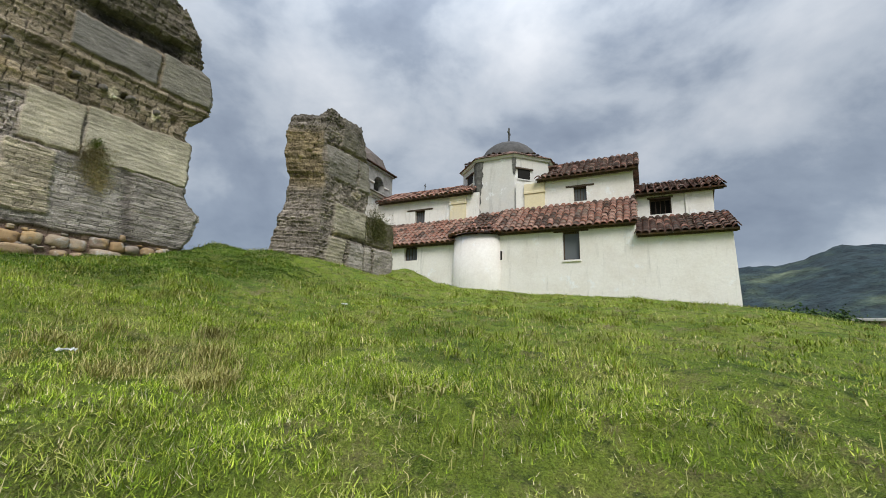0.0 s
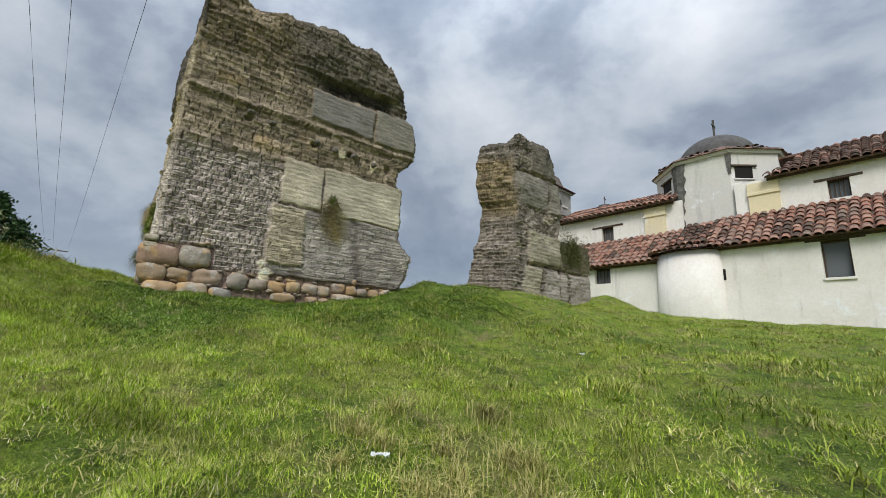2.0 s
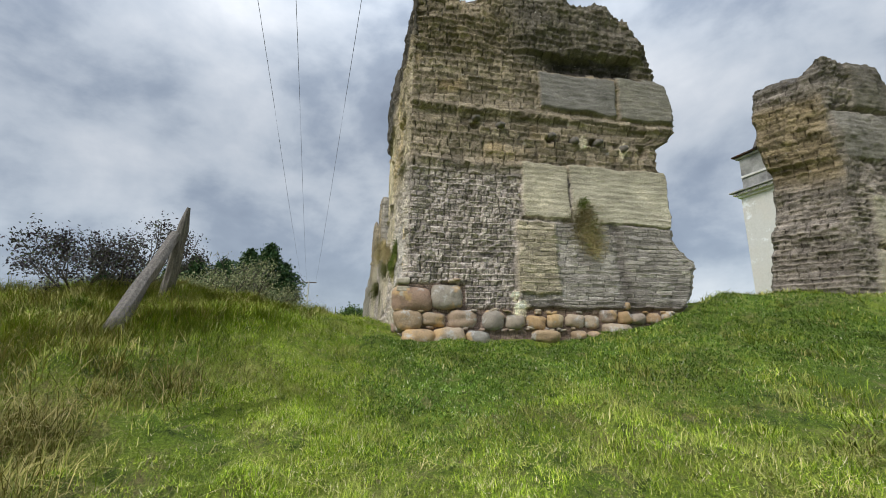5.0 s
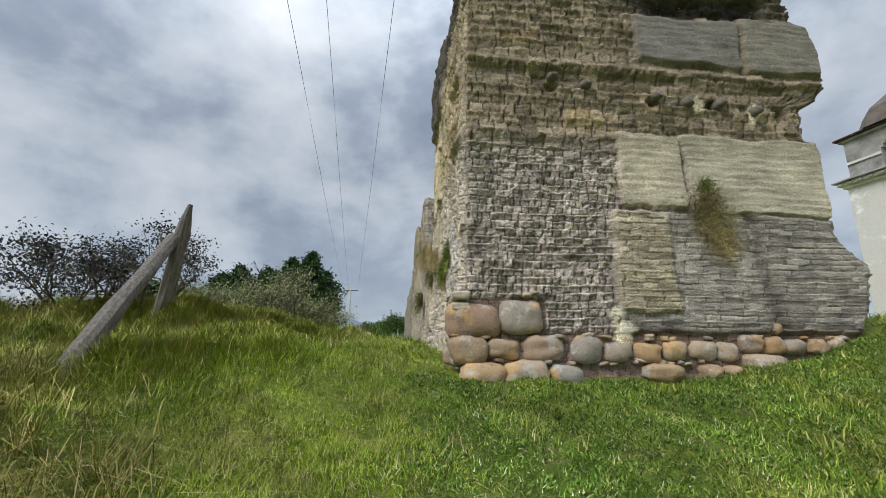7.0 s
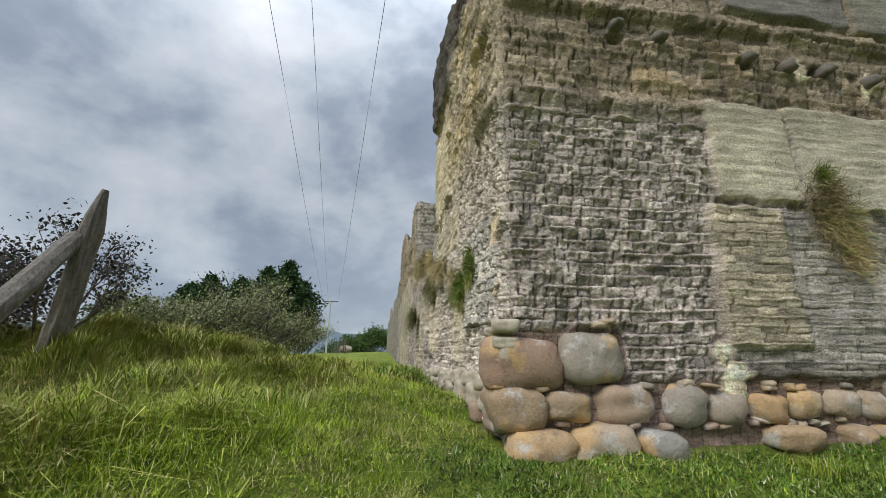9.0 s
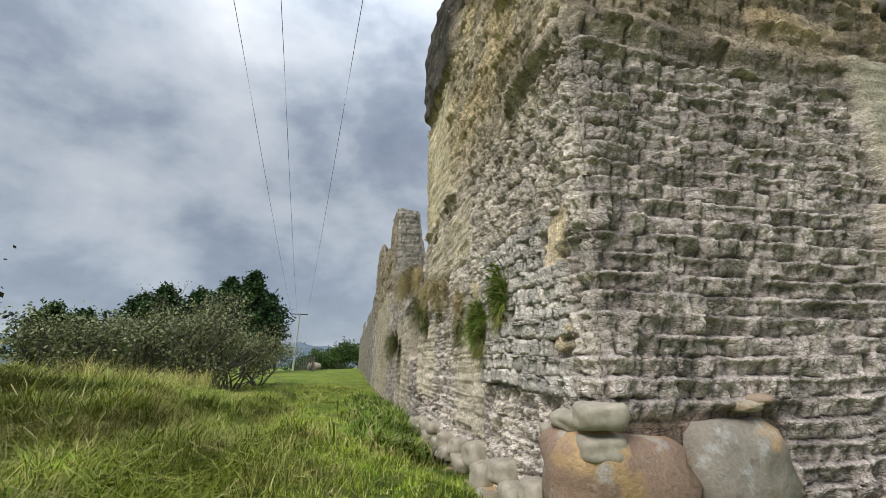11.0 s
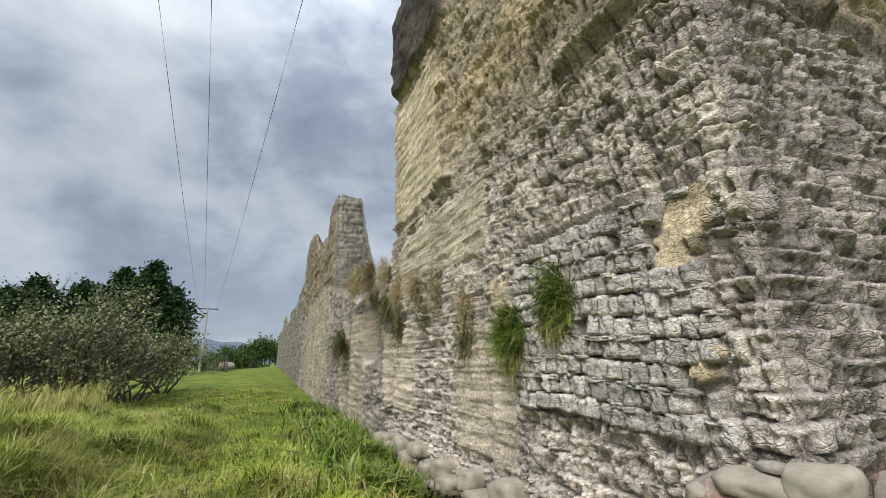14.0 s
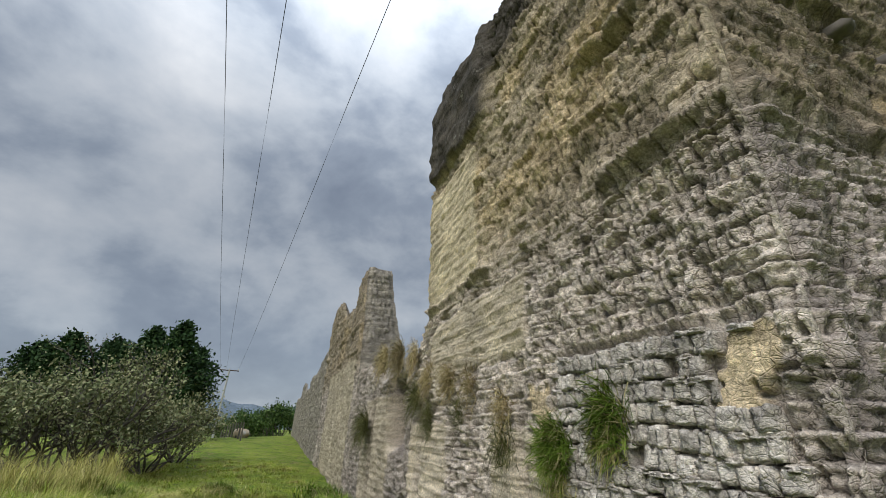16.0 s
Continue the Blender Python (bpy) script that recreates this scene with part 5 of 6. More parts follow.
def spears(x, y, z, length, width, low, high):
    """Short blades lying over at many angles, one triangle each."""
    n = len(x)
    a, el = rng.uniform(0, 2 * np.pi, n), rng.uniform(low, high, n)
    dx, dy = np.cos(a), np.sin(a)
    twist = rng.uniform(-0.6, 0.6, n)
    sx, sy, sz = -dy * width / 2 * np.cos(twist), dx * width / 2 * np.cos(twist), width / 2 * np.sin(twist)
    v = np.empty((n, 3, 3))
    v[:, 0] = np.stack([x - sx, y - sy, z - sz], -1)
    v[:, 1] = np.stack([x + sx, y + sy, z + sz], -1)
    v[:, 2] = np.stack([x + dx * length * np.cos(el), y + dy * length * np.cos(el), z + length * np.sin(el)], -1)
    return v


BLADE_FACES = [(0, 1, 2, 3), (3, 2, 4)]
GRASS = blade_mat("grass_blade", [(0.0, (0.066, 0.115, 0.012)), (0.25, (0.160, 0.25, 0.020)), (0.6, (0.29, 0.40, 0.032)), (0.80, (0.44, 0.51, 0.065)), (0.90, (0.41, 0.385, 0.16)), (1.0, (0.60, 0.55, 0.34))], 0.9, 0.55)
STRAW = blade_mat("straw_blade", [(0.0, (0.24, 0.24, 0.06)), (0.4, (0.38, 0.34, 0.12)), (0.7, (0.48, 0.42, 0.19)), (1.0, (0.27, 0.31, 0.06))])
LUSH = blade_mat("lush_blade", [(0.0, (0.13, 0.19, 0.018)), (0.45, (0.22, 0.30, 0.03)), (0.8, (0.33, 0.37, 0.06)), (0.92, (0.44, 0.41, 0.13)), (1.0, (0.56, 0.50, 0.27))], 0.9, 0.6)


def inside_walls(x, y):
    qx, qy = x - CORNER.x, y - CORNER.y
    a, b = qx * ALONG.x + qy * ALONG.y, qx * DEEP.x + qy * DEEP.y
    hit = (a > -0.06) & (a < 6.2) & (b > -0.06) & (b < 5.2)
    hit |= (a > 0.0) & (a < 1.2) & (b > 5) & (b < 48)
    return hit | ((a > 9.5) & (a < 15) & (b > -0.4) & (b < 1.1))


def path_distance(x, y):
    """Distance from the footpath up the slope."""
    best = np.full(x.shape, 1e9)
    way = ((0, 0), (-3.2, 1.0), (-6.6, 2.8), (-9.9, 3.9), (-10.4, 3.9))
    for (x0, y0), (x1, y1) in zip(way, way[1:]):
        dx, dy = x1 - x0, y1 - y0
        t = np.clip(((x - x0) * dx + (y - y0) * dy) / (dx * dx + dy * dy), 0, 1)
        best = np.minimum(best, np.hypot(x - x0 - t * dx, y - y0 - t * dy))
    return best


FRESH = blade_mat("fresh_blade", [(0.0, (0.07, 0.125, 0.015)), (0.5, (0.13, 0.205, 0.026)), (0.8, (0.21, 0.28, 0.05)), (0.9, (0.36, 0.32, 0.16)), (1.0, (0.42, 0.36, 0.2))])


def wall_shade(x, y):
    """One on the short clover turf before the end wall, none out on the slope."""
    qx, qy = x - CORNER.x, y - CORNER.y
    a, b = qx * ALONG.x + qy * ALONG.y, qx * DEEP.x + qy * DEEP.y
    edge = 0.8 * fbm(x * 0.9, y * 0.9, 3, 171)
    return sstep(-1.0, 0.2, a + edge) * (1 - sstep(7.0, 9.0, a)) * sstep(-3.6, -2.2, b + edge)


def lawn(name, count, near, far, power, length, width, label, material, lean=0.8):
    """Blades strewn about the footpath, thinning out with distance."""
    way = np.array(((0, 0), (-3.2, 1.0), (-6.6, 2.8), (-9.9, 3.9), (-13.0, 5.6)))
    leg = rng.integers(0, len(way) - 1, count)
    t = rng.uniform(0, 1, count)[:, None]
    r, ang = near + (far - near) * rng.uniform(0, 1, count) ** power, rng.uniform(0, 2 * np.pi, count)
    p = way[leg] * (1 - t) + way[leg + 1] * t
    x, y = p[:, 0] + r * np.cos(ang), p[:, 1] + r * np.sin(ang)
    clump = fbm(x * 1.3, y * 1.3, 3, 71) + 0.7 * fbm(x * 5, y * 5, 2, 75)
    keep = ~inside_walls(x, y) & (rng.uniform(0, 1, count) > 0.8 * wall_shade(x, y)) & (rng.uniform(-0.5, 0.8, count) < clump + 0.5) & (y > -3.5 + 0.1 * x) & (y < 24 - 0.45 * x)
    x, y, clump = x[keep], y[keep], clump[keep]
    L = length * rng.uniform(0.4, 1.3, len(x)) * (1 + 1.0 * np.clip(clump, -0.4, 0.9))
    W = width * rng.uniform(0.7, 1.3, len(x))
    v = spears(x, y, ground_z(x, y) + 0.004, L, W, 0.2, 1.25)
    tagged(new(name, fast_mesh(name, v, 3, [(0, 1, 2)], material)), label, "grass", kind="stuff")


lawn("grass", 760000, 0.0, 6.2, 0.85, 0.064, 0.0060, "short green pasture grass with dry stems", GRASS)
lawn("far_grass", 470000, 4.2, 20.0, 0.8, 0.056, 0.0095, "green pasture grass on the slope", GRASS)


def clover(count):
    a, b = rng.uniform(-1.2, 9.0, count), rng.uniform(-4.0, 0.0, count)
    x, y = CORNER.x + a * ALONG.x + b * DEEP.x, CORNER.y + a * ALONG.y + b * DEEP.y
    keep = ~inside_walls(x, y) & (rng.uniform(0, 1, count) < wall_shade(x, y))
    x, y = x[keep], y[keep]
    v = spears(x, y, ground_z(x, y) + 0.006, 0.042 * rng.uniform(0.5, 1.5, len(x)), 0.012 * rng.uniform(0.6, 1.3, len(x)), 0.1, 1.1)
    tagged(new("clover", fast_mesh("clover", v, 3, [(0, 1, 2)], CLOVER)), "short dark clover turf at the foot of the wall", "grass", kind="stuff")


CLOVER = blade_mat("clover_blade", [(0.0, (0.045, 0.090, 0.012)), (0.5, (0.095, 0.175, 0.022)), (0.8, (0.16, 0.25, 0.04)), (0.95, (0.25, 0.31, 0.10)), (1.0, (0.50, 0.50, 0.36))])
OCHRE = blade_mat("ochre_blade", [(0.0, (0.12, 0.14, 0.025)), (0.4, (0.22, 0.21, 0.05)), (0.75, (0.34, 0.29, 0.10)), (1.0, (0.46, 0.39, 0.18))])
clover(150000)


def tussocks(name, centres, blades_each, length, width, material, label, lean=0.7, spread=0.2):
    xs, ys, ls = [], [], []
    for cx, cy, s in centres:
        r = np.abs(rng.normal(0, spread * s, blades_each))
        a = rng.uniform(0, 6.28318, blades_each)
        xs.append(cx + r * np.cos(a)), ys.append(cy + r * np.sin(a)), ls.append(length * s * rng.uniform(0.5, 1.2, blades_each))
    x, y, L = map(np.concatenate, (xs, ys, ls))
    keep = ~inside_walls(x, y)
    x, y, L = x[keep], y[keep], L[keep]
    v = blades(x, y, ground_z(x, y) - 0.02, L, width * rng.uniform(0.7, 1.3, len(x)), rng.uniform(0.15, 1.0, len(x)) * lean, 0.8)
    tagged(new(name, fast_mesh(name, v, 5, BLADE_FACES, material)), label, "grass", kind="stuff")


def scatter(n, lo, hi, s0, s1, seed, want):
    r = random.Random(seed)
    out = []
    while len(out) < n:
        x, y = r.uniform(lo[0], hi[0]), r.uniform(lo[1], hi[1])
        if want(x, y):
            out.append((x, y, r.uniform(s0, s1)))
    return out


def pd(x, y):
    return float(path_distance(np.array([x]), np.array([y]))[0])


tussocks("meadow_tussocks", scatter(150, (-9, -2), (5, 10), 0.6, 1.3, 1, lambda x, y: pd(x, y) > 1.3), 110, 0.16, 0.006, LUSH, "lush low tussocks dotted over the pasture")
tussocks("slope_tussocks", scatter(330, (-8, 4), (14, 19), 0.6, 1.5, 6, lambda x, y: pd(x, y) > 4.0 and y < 19 - 0.35 * x), 70, 0.13, 0.013, LUSH, "rough tussocks scattered up the slope", 1.0, 0.26)
tussocks("slope_dry", scatter(150, (-8, 3), (14, 18), 0.6, 1.4, 7, lambda x, y: pd(x, y) > 3.0 and y < 19 - 0.35 * x), 45, 0.12, 0.012, STRAW, "dry patches in the slope's grass", 1.2, 0.3)
tussocks("bank_dark", scatter(110, (-19, -1), (-10.6, 5.4), 0.6, 1.3, 12, lambda x, y: pd(x, y) > 0.9 and (x + 14) * 0.5 + (y - 3.2) < 2.2), 150, 0.27, 0.008, LUSH, "green clumps among the long grass", 1.1, 0.22)
tussocks("slope_dark", scatter(130, (-9, -3), (-3.4, 1.2), 0.6, 1.2, 13, lambda x, y: pd(x, y) > 1.0 and y < 1.1 - 0.42 * (x + 3)), 110, 0.26, 0.008, FRESH, "dark green clumps beside the footpath", 1.0, 0.2)
tussocks("paper_straw", scatter(22, (-3.6, 3.2), (-1.6, 4.9), 0.6, 1.2, 9, lambda x, y: True), 150, 0.20, 0.006, STRAW, "patch of long withered grass on the slope", 0.8, 0.16)
tussocks("bank_tussocks", scatter(130, (-20, -1), (-10.2, 6), 0.7, 1.5, 2, lambda x, y: pd(x, y) > 0.8 and y < 5.6 and (x + 14) * 0.5 + (y - 3.2) < 2.6), 190, 0.25, 0.007, LUSH, "long shaggy grass heaped on the bank", 1.3, 0.26)
tussocks("bank_ochre", scatter(80, (-15.0, -0.8), (-9.0, 3.0), 0.7, 1.4, 14, lambda x, y: pd(x, y) > 1.1), 170, 0.32, 0.007, OCHRE, "long withered drooping grass over the bank", 1.3, 0.26)
tussocks("straw_tussocks", scatter(150, (-24, -1), (-10.8, 5.2), 0.7, 1.6, 3, lambda x, y: pd(x, y) > 1.2), 130, 0.24, 0.006, STRAW, "dry straw-coloured tussocks on the bank", 0.6)
tussocks("slope_straw", scatter(190, (-9.5, -3), (-3.2, 1.5), 0.6, 1.3, 4, lambda x, y: pd(x, y) > 0.9 and y < 1.25 - 0.42 * (x + 3)), 120, 0.32, 0.006, OCHRE, "long drooping dry grass beside the footpath", 1.1)
PATHSIDE = [((RUIN @ Vector((-r_p.uniform(0.7, 5.5), r_p.uniform(1.0, 22.0), 0))).xy, r_p.uniform(0.5, 1.2)) for r_p in [random.Random(31)] for _ in range(230)]
tussocks("path_tussocks", [(p.x, p.y, s) for p, s in PATHSIDE], 90, 0.17, 0.009, LUSH, "uneven grassy tussocks along the path", 1.3, 0.28)
tussocks("path_ochre", scatter(70, (-18.0, 3.2), (-11.3, 6.6), 0.6, 1.2, 15, lambda x, y: pd(x, y) > 0.9 and (x + 14) * 0.5 + (y - 3.2) < 2.5), 150, 0.22, 0.007, OCHRE, "withered drooping tufts on the bank by the path", 1.4, 0.24)
tussocks("path_straw", [(p.x + 0.3, p.y - 0.2, s) for p, s in PATHSIDE[::3]], 80, 0.2, 0.008, OCHRE, "withered tufts along the path", 1.0, 0.22)
tussocks("wall_foot_grass", [(*(RUIN @ Vector((-0.20 - 0.55 * random.random(), 3.0 + 0.11 * i, 0))).xy, random.uniform(0.6, 1.3)) for i in range(80)], 110, 0.26, 0.022, FRESH, "dark leafy growth along the foot of the wall", 0.8, 0.25)

for heap, colour, words in ((HUMPS[::2], LUSH, "green hummock of drooping grass on the bank"), (HUMPS[1::4], FRESH, "dark hummock of drooping grass on the bank"), (HUMPS[3::4], STRAW, "withered hummock of drooping grass on the bank")):
    tussocks("grass_hummock", [(hx, hy, 0.75 + 1.2 * (s - 0.22)) for hx, hy, s, w in heap], 620, 0.29, 0.008, colour, words, 1.35, 0.36)

r_l = random.Random(8)
tussocks("straw_litter", [(r_l.uniform(-13, 4), r_l.uniform(-2, 10), r_l.uniform(0.5, 1.3)) for _ in range(420)], 26, 0.11, 0.006, STRAW, "bleached dead stems lying in the pasture", 2.2, 0.22)

tussocks("tall_straw", [(-19.9, 5.6, 1.1), (-20.6, 5.3, 1.2), (-20.3, 6.0, 0.9), (-18.9, 4.9, 0.9), (-22.0, 5.2, 1.2), (-17.4, 4.3, 0.8), (-16.2, 3.9, 0.8), (-19.2, 5.9, 0.8), (-21.3, 6.2, 1.1), (-22.6, 6.6, 1.0), (-18.2, 5.2, 0.7), (-23.4, 7.3, 1.0), (-21.8, 6.9, 0.8)], 260, 0.75, 0.008, STRAW, "tall pale dry grass by the hedge", 0.45, 0.25)

# ---- leaning fence timbers ----
POST_TOP, POST_FOOT = Vector((-13.12, 2.86, 5.30)), Vector((-11.75, 1.80, gz(-11.75, 1.8) - 0.15))


def timber(name, a, b, w, d, seed, material, tip=0.0):
    """A weathered split timber from a up to b."""
    bm = bmesh.new()
    axis_v = (b - a).normalized()
    side = axis_v.cross(Vector((0, 0, 1))).normalized()
    other = axis_v.cross(side)
    rings = []
    for j in range(15):
        t = j / 14
        f = 1.0 - 0.25 * t - (tip * max(0, (t - 0.80) / 0.20))
        c = a.lerp(b, t) + side * 0.03 * noise.noise(Vector((t * 3, seed, 0)))
        ring = []
        for k in range(10):
            ang = 6.28318 * k / 10
            r = 1 + 0.22 * noise.noise(Vector((math.cos(ang) * 1.5, math.sin(ang) * 1.5 + seed, t * 4)))
            ring.append(bm.verts.new(c + (side * math.cos(ang) * w + other * math.sin(ang) * d) * 0.5 * f * r))
        rings.append(ring)
    for p, q in zip(rings, rings[1:]):
        for k in range(10):
            bm.faces.new((p[k], p[(k + 1) % 10], q[(k + 1) % 10], q[k]))
    bm.faces.new(rings[0][::-1])
    bm.faces.new(rings[-1])
    bmesh.ops.recalc_face_normals(bm, faces=bm.faces[:])
    return bm


def rest_on(name, bm, material, label, category, at):
    ob = part(name, bm, material, None, label)
    return tagged(ob, label, category)


rest_on("leaning_timber", timber("leaning_timber", POST_FOOT, Vector((-13.15, 2.72, 4.75)), 0.26, 0.24, 3, TIMBER), TIMBER, "grey weathered timber leaning against a post", "timber", POST_FOOT)
rest_on("fence_post", timber("fence_post", Vector((-13.30, 2.66, gz(-13.30, 2.66) - 0.3)), POST_TOP, 0.30, 0.22, 8, TIMBER, 0.5), TIMBER, "cracked grey fence post with a pointed top", "fence post", POST_FOOT)

# ---- shrubs and trees ----
LEAF_DARK = blade_mat("conifer_needles", [(0.0, (0.016, 0.036, 0.013)), (0.6, (0.030, 0.062, 0.021)), (1.0, (0.055, 0.095, 0.032))])
LEAF_GREY = blade_mat("grey_green_leaves", [(0.0, (0.11, 0.135, 0.06)), (0.6, (0.19, 0.215, 0.105)), (1.0, (0.33, 0.31, 0.175))])
LEAF_PURPLE = blade_mat("dusky_leaves", [(0.0, (0.035, 0.03, 0.035)), (0.6, (0.06, 0.05, 0.055)), (1.0, (0.08, 0.10, 0.055))])
LEAF_MID = blade_mat("green_leaves", [(0.0, (0.03, 0.06, 0.018)), (0.6, (0.06, 0.105, 0.03)), (1.0, (0.11, 0.16, 0.05))])
BARK = wood_mat("bark", (0.05, 0.043, 0.038), (0.13, 0.115, 0.10))


def leaf_cloud(centres, per, spread, size, seed):
    """Small leaves, two triangles each, about twig ends."""
    r = np.random.default_rng(seed)
    c = np.repeat(np.array(centres, float), per, 0)
    p = c + r.normal(0, 1, c.shape) * spread
    d, s = r.normal(0, 1, c.shape), r.normal(0, 1, c.shape)
    d /= np.linalg.norm(d, axis=1)[:, None]
    s -= d * (s * d).sum(1)[:, None]
    s /= np.linalg.norm(s, axis=1)[:, None]
    L = size * r.uniform(0.6, 1.4, len(c))[:, None]
    v = np.stack([p, p + d * L * 0.5 + s * L * 0.28, p + d * L, p + d * L * 0.5 - s * L * 0.28], 1)
    return v


def branching(bm, start, direction, length, radius, depth, r, tips, up=0.15, fork=3, sway=0.45):
    """Limbs that fork and thin out; the ends are collected in tips."""
    pts, rad = [start], [radius]
    d, p = direction.normalized(), start
    for j in range(3):
        d = (d + Vector((r.uniform(-1, 1), r.uniform(-1, 1), r.uniform(-1, 1) + up)) * sway * 0.5).normalized()
        p = p + d * length / 3
        pts.append(p), rad.append(radius * (1 - 0.5 * (j + 1) / 3))
    tube(bm, pts, rad, 5 if depth > 1 else 3, False)
    if depth == 0:
        tips.append(tuple(p))
        tips.append(tuple(pts[2]))
        return
    for k in range(fork):
        nd = (d + Vector((r.uniform(-1, 1), r.uniform(-1, 1), r.uniform(-0.6, 1))) * 0.9).normalized()
        branching(bm, pts[r.choice((2, 3))], nd, length * r.uniform(0.55, 0.8), radius * 0.58, depth - 1, r, tips, up, fork, sway)


def shrub(name, x, y, height, width, stems, depth, leaves, size, material, label, seed, spread=0.12, up=0.15, kind_name="shrub", lean=(0, 0), fork=3):
    z = gz(x, y)
    ob = thing(name, label, kind_name, at=pose(x, y, z - 0.05))
    r = random.Random(seed)
    tips = []
    for k in range(stems):
        bm = bmesh.new()
        ang = 6.28318 * k / stems + r.uniform(-0.4, 0.4)
        d = Vector((math.cos(ang) * width / height * 0.6 + lean[0], math.sin(ang) * width / height * 0.6 + lean[1], 0.9))
        branching(bm, Vector((math.cos(ang) * 0.15, math.sin(ang) * 0.15, 0)), d, height * 0.45, 0.016 * height + 0.006, depth, r, tips, up, fork)
        part("limb", bm, BARK, ob)
    v = leaf_cloud(tips, leaves, spread, size, seed)
    me = fast_mesh("crown", v, 4, [(0, 1, 2, 3)], material)
    crown = new("crown", me)
    crown.parent = ob
    return ob


def conifer(x, y, height, width, seed, material=None):
    z = gz(x, y)
    ob = thing("tree", "dense dark green conifer behind the hedge", "tree", "dark conifers", at=pose(x, y, z - 0.1))
    r = random.Random(seed)
    bm, tips = bmesh.new(), []
    tube(bm, [(0, 0, 0), (0.1, 0, height * 0.4), (0, 0.1, height * 0.97)], [height * 0.025, height * 0.017, 0.02], 7)
    n, ang0 = int(height * 10), r.uniform(0, 6)
    for k in range(n):
        t = (k + 0.5) / n
        zc = height * (0.08 + 0.9 * t)
        reach = width * 0.66 * (math.sin(min(1.0, (1 - t) * 1.5) * math.pi / 2) ** 0.85) * (0.72 + 0.5 * abs(math.sin(ang0 + k * 2.399 * 2.0 + t * 7))) * r.uniform(0.6, 1.1)
        ang = k * 2.399 + r.uniform(-0.3, 0.3)
        end = Vector((math.cos(ang) * reach, math.sin(ang) * reach, zc + reach * 0.25))
        tube(bm, [(0, 0, zc), tuple(end)], [0.03, 0.008], 4, False)
        for q in range(7):
            tips.append(tuple(Vector((0, 0, zc)).lerp(end, 0.25 + 0.8 * q / 7) + Vector((0, 0, r.uniform(-0.1, 0.15)))))
    part("trunk", bm, BARK, ob)
    v = leaf_cloud(tips, 15, 0.20, 0.27, seed)
    crown = new("crown", fast_mesh("crown", v, 4, [(0, 1, 2, 3)], material or LEAF_DARK))
    crown.parent = ob


def off(az, dist, ex=-10.13, ey=3.93):
    return ex + dist * math.cos(radians(az)), ey + dist * math.sin(radians(az))


for i, (az, dist, h, w) in enumerate(((162.0, 36, 8.0, 3.8), (159.8, 38, 6.6, 2.8), (164.6, 39, 8.0, 4.2), (167.8, 41, 7.2, 4.5), (171.4, 40, 7.2, 4.2), (173.6, 43, 6.9, 4.0), (178.2, 42, 5.2, 3.8), (180.8, 44, 6.0, 4))):
    conifer(*off(az, dist), h, w, 20 + i)
for i, (az, dist, h, w) in enumerate(((162.5, 17.5, 2.4, 3.2), (166.2, 16.0, 3.2, 3.6), (170.2, 16.5, 2.9, 3.6), (174.5, 15.5, 2.6, 3.4), (159.8, 22, 2.1, 2.6), (179.0, 15, 2.4, 3.4), (164.2, 20, 3.0, 3.2), (172.5, 19, 3.0, 3.4), (168.0, 19.5, 3.0, 3.4))):
    shrub("shrub", *off(az, dist), h, w, 8, 3, 10, 0.095, LEAF_GREY, "tangled grey-green shrub of the overgrown hedge", 40 + i, 0.16)
shrub("tall_shrub", *off(166.3, 19), 4.3, 1.6, 3, 3, 5, 0.09, LEAF_GREY, "spindly tall shrub rising above the hedge", 61, 0.14, 0.4, "shrub")
shrub("thorn_tree", -15.2, 1.5, 1.35, 2.6, 7, 4, 4, 0.06, LEAF_PURPLE, "nearly bare thorn tree with dusky purple leaves", 70, 0.10, 0.12, "tree")
shrub("thorn_tree", -16.4, -0.9, 1.3, 2.6, 6, 4, 5, 0.06, LEAF_PURPLE, "nearly bare thorn tree with dusky purple leaves", 71, 0.10, 0.12, "tree")
shrub("thorn_tree", -14.6, 2.5, 1.35, 1.9, 5, 4, 4, 0.05, LEAF_PURPLE, "nearly bare thorn tree with dusky purple leaves", 72, 0.08, 0.12, "tree")
for i, (az, dist, h, w) in enumerate(((152.9, 75, 6.2, 3.6), (153.5, 88, 6.2, 3.4), (155.0, 85, 6.6, 3.8), (150.4, 66, 4.6, 4.6), (149.4, 60, 4.0, 4.0), (151.4, 80, 5, 4))):
    shrub("far_tree", *off(az, dist), h, w, 5, 3, 14, 0.30, LEAF_MID, "distant leafy tree at the end of the path", 80 + i, 0.35, 0.3, "tree")
# shrubs below the church on the valley side
for i, (az, dist, h, w) in enumerate(((48.6, 42, 1.9, 3.5), (47.0, 52, 3.2, 4.5), (50.8, 40, 1.6, 2.6), (45.5, 60, 3.4, 5), (52.6, 44, 1.8, 3), (43.5, 66, 3.2, 5))):
    x, y = off(az, dist, 0, 0)
    shrub("valley_shrub", x, y, max(1.5, 2.6 + 0.35 * h - gz(x, y)), w, 6, 3, 14, 0.22, LEAF_MID, "dark bushy shrub on the valley side", 90 + i, 0.3, 0.2, "shrub")

# ---- growth on the wall ----


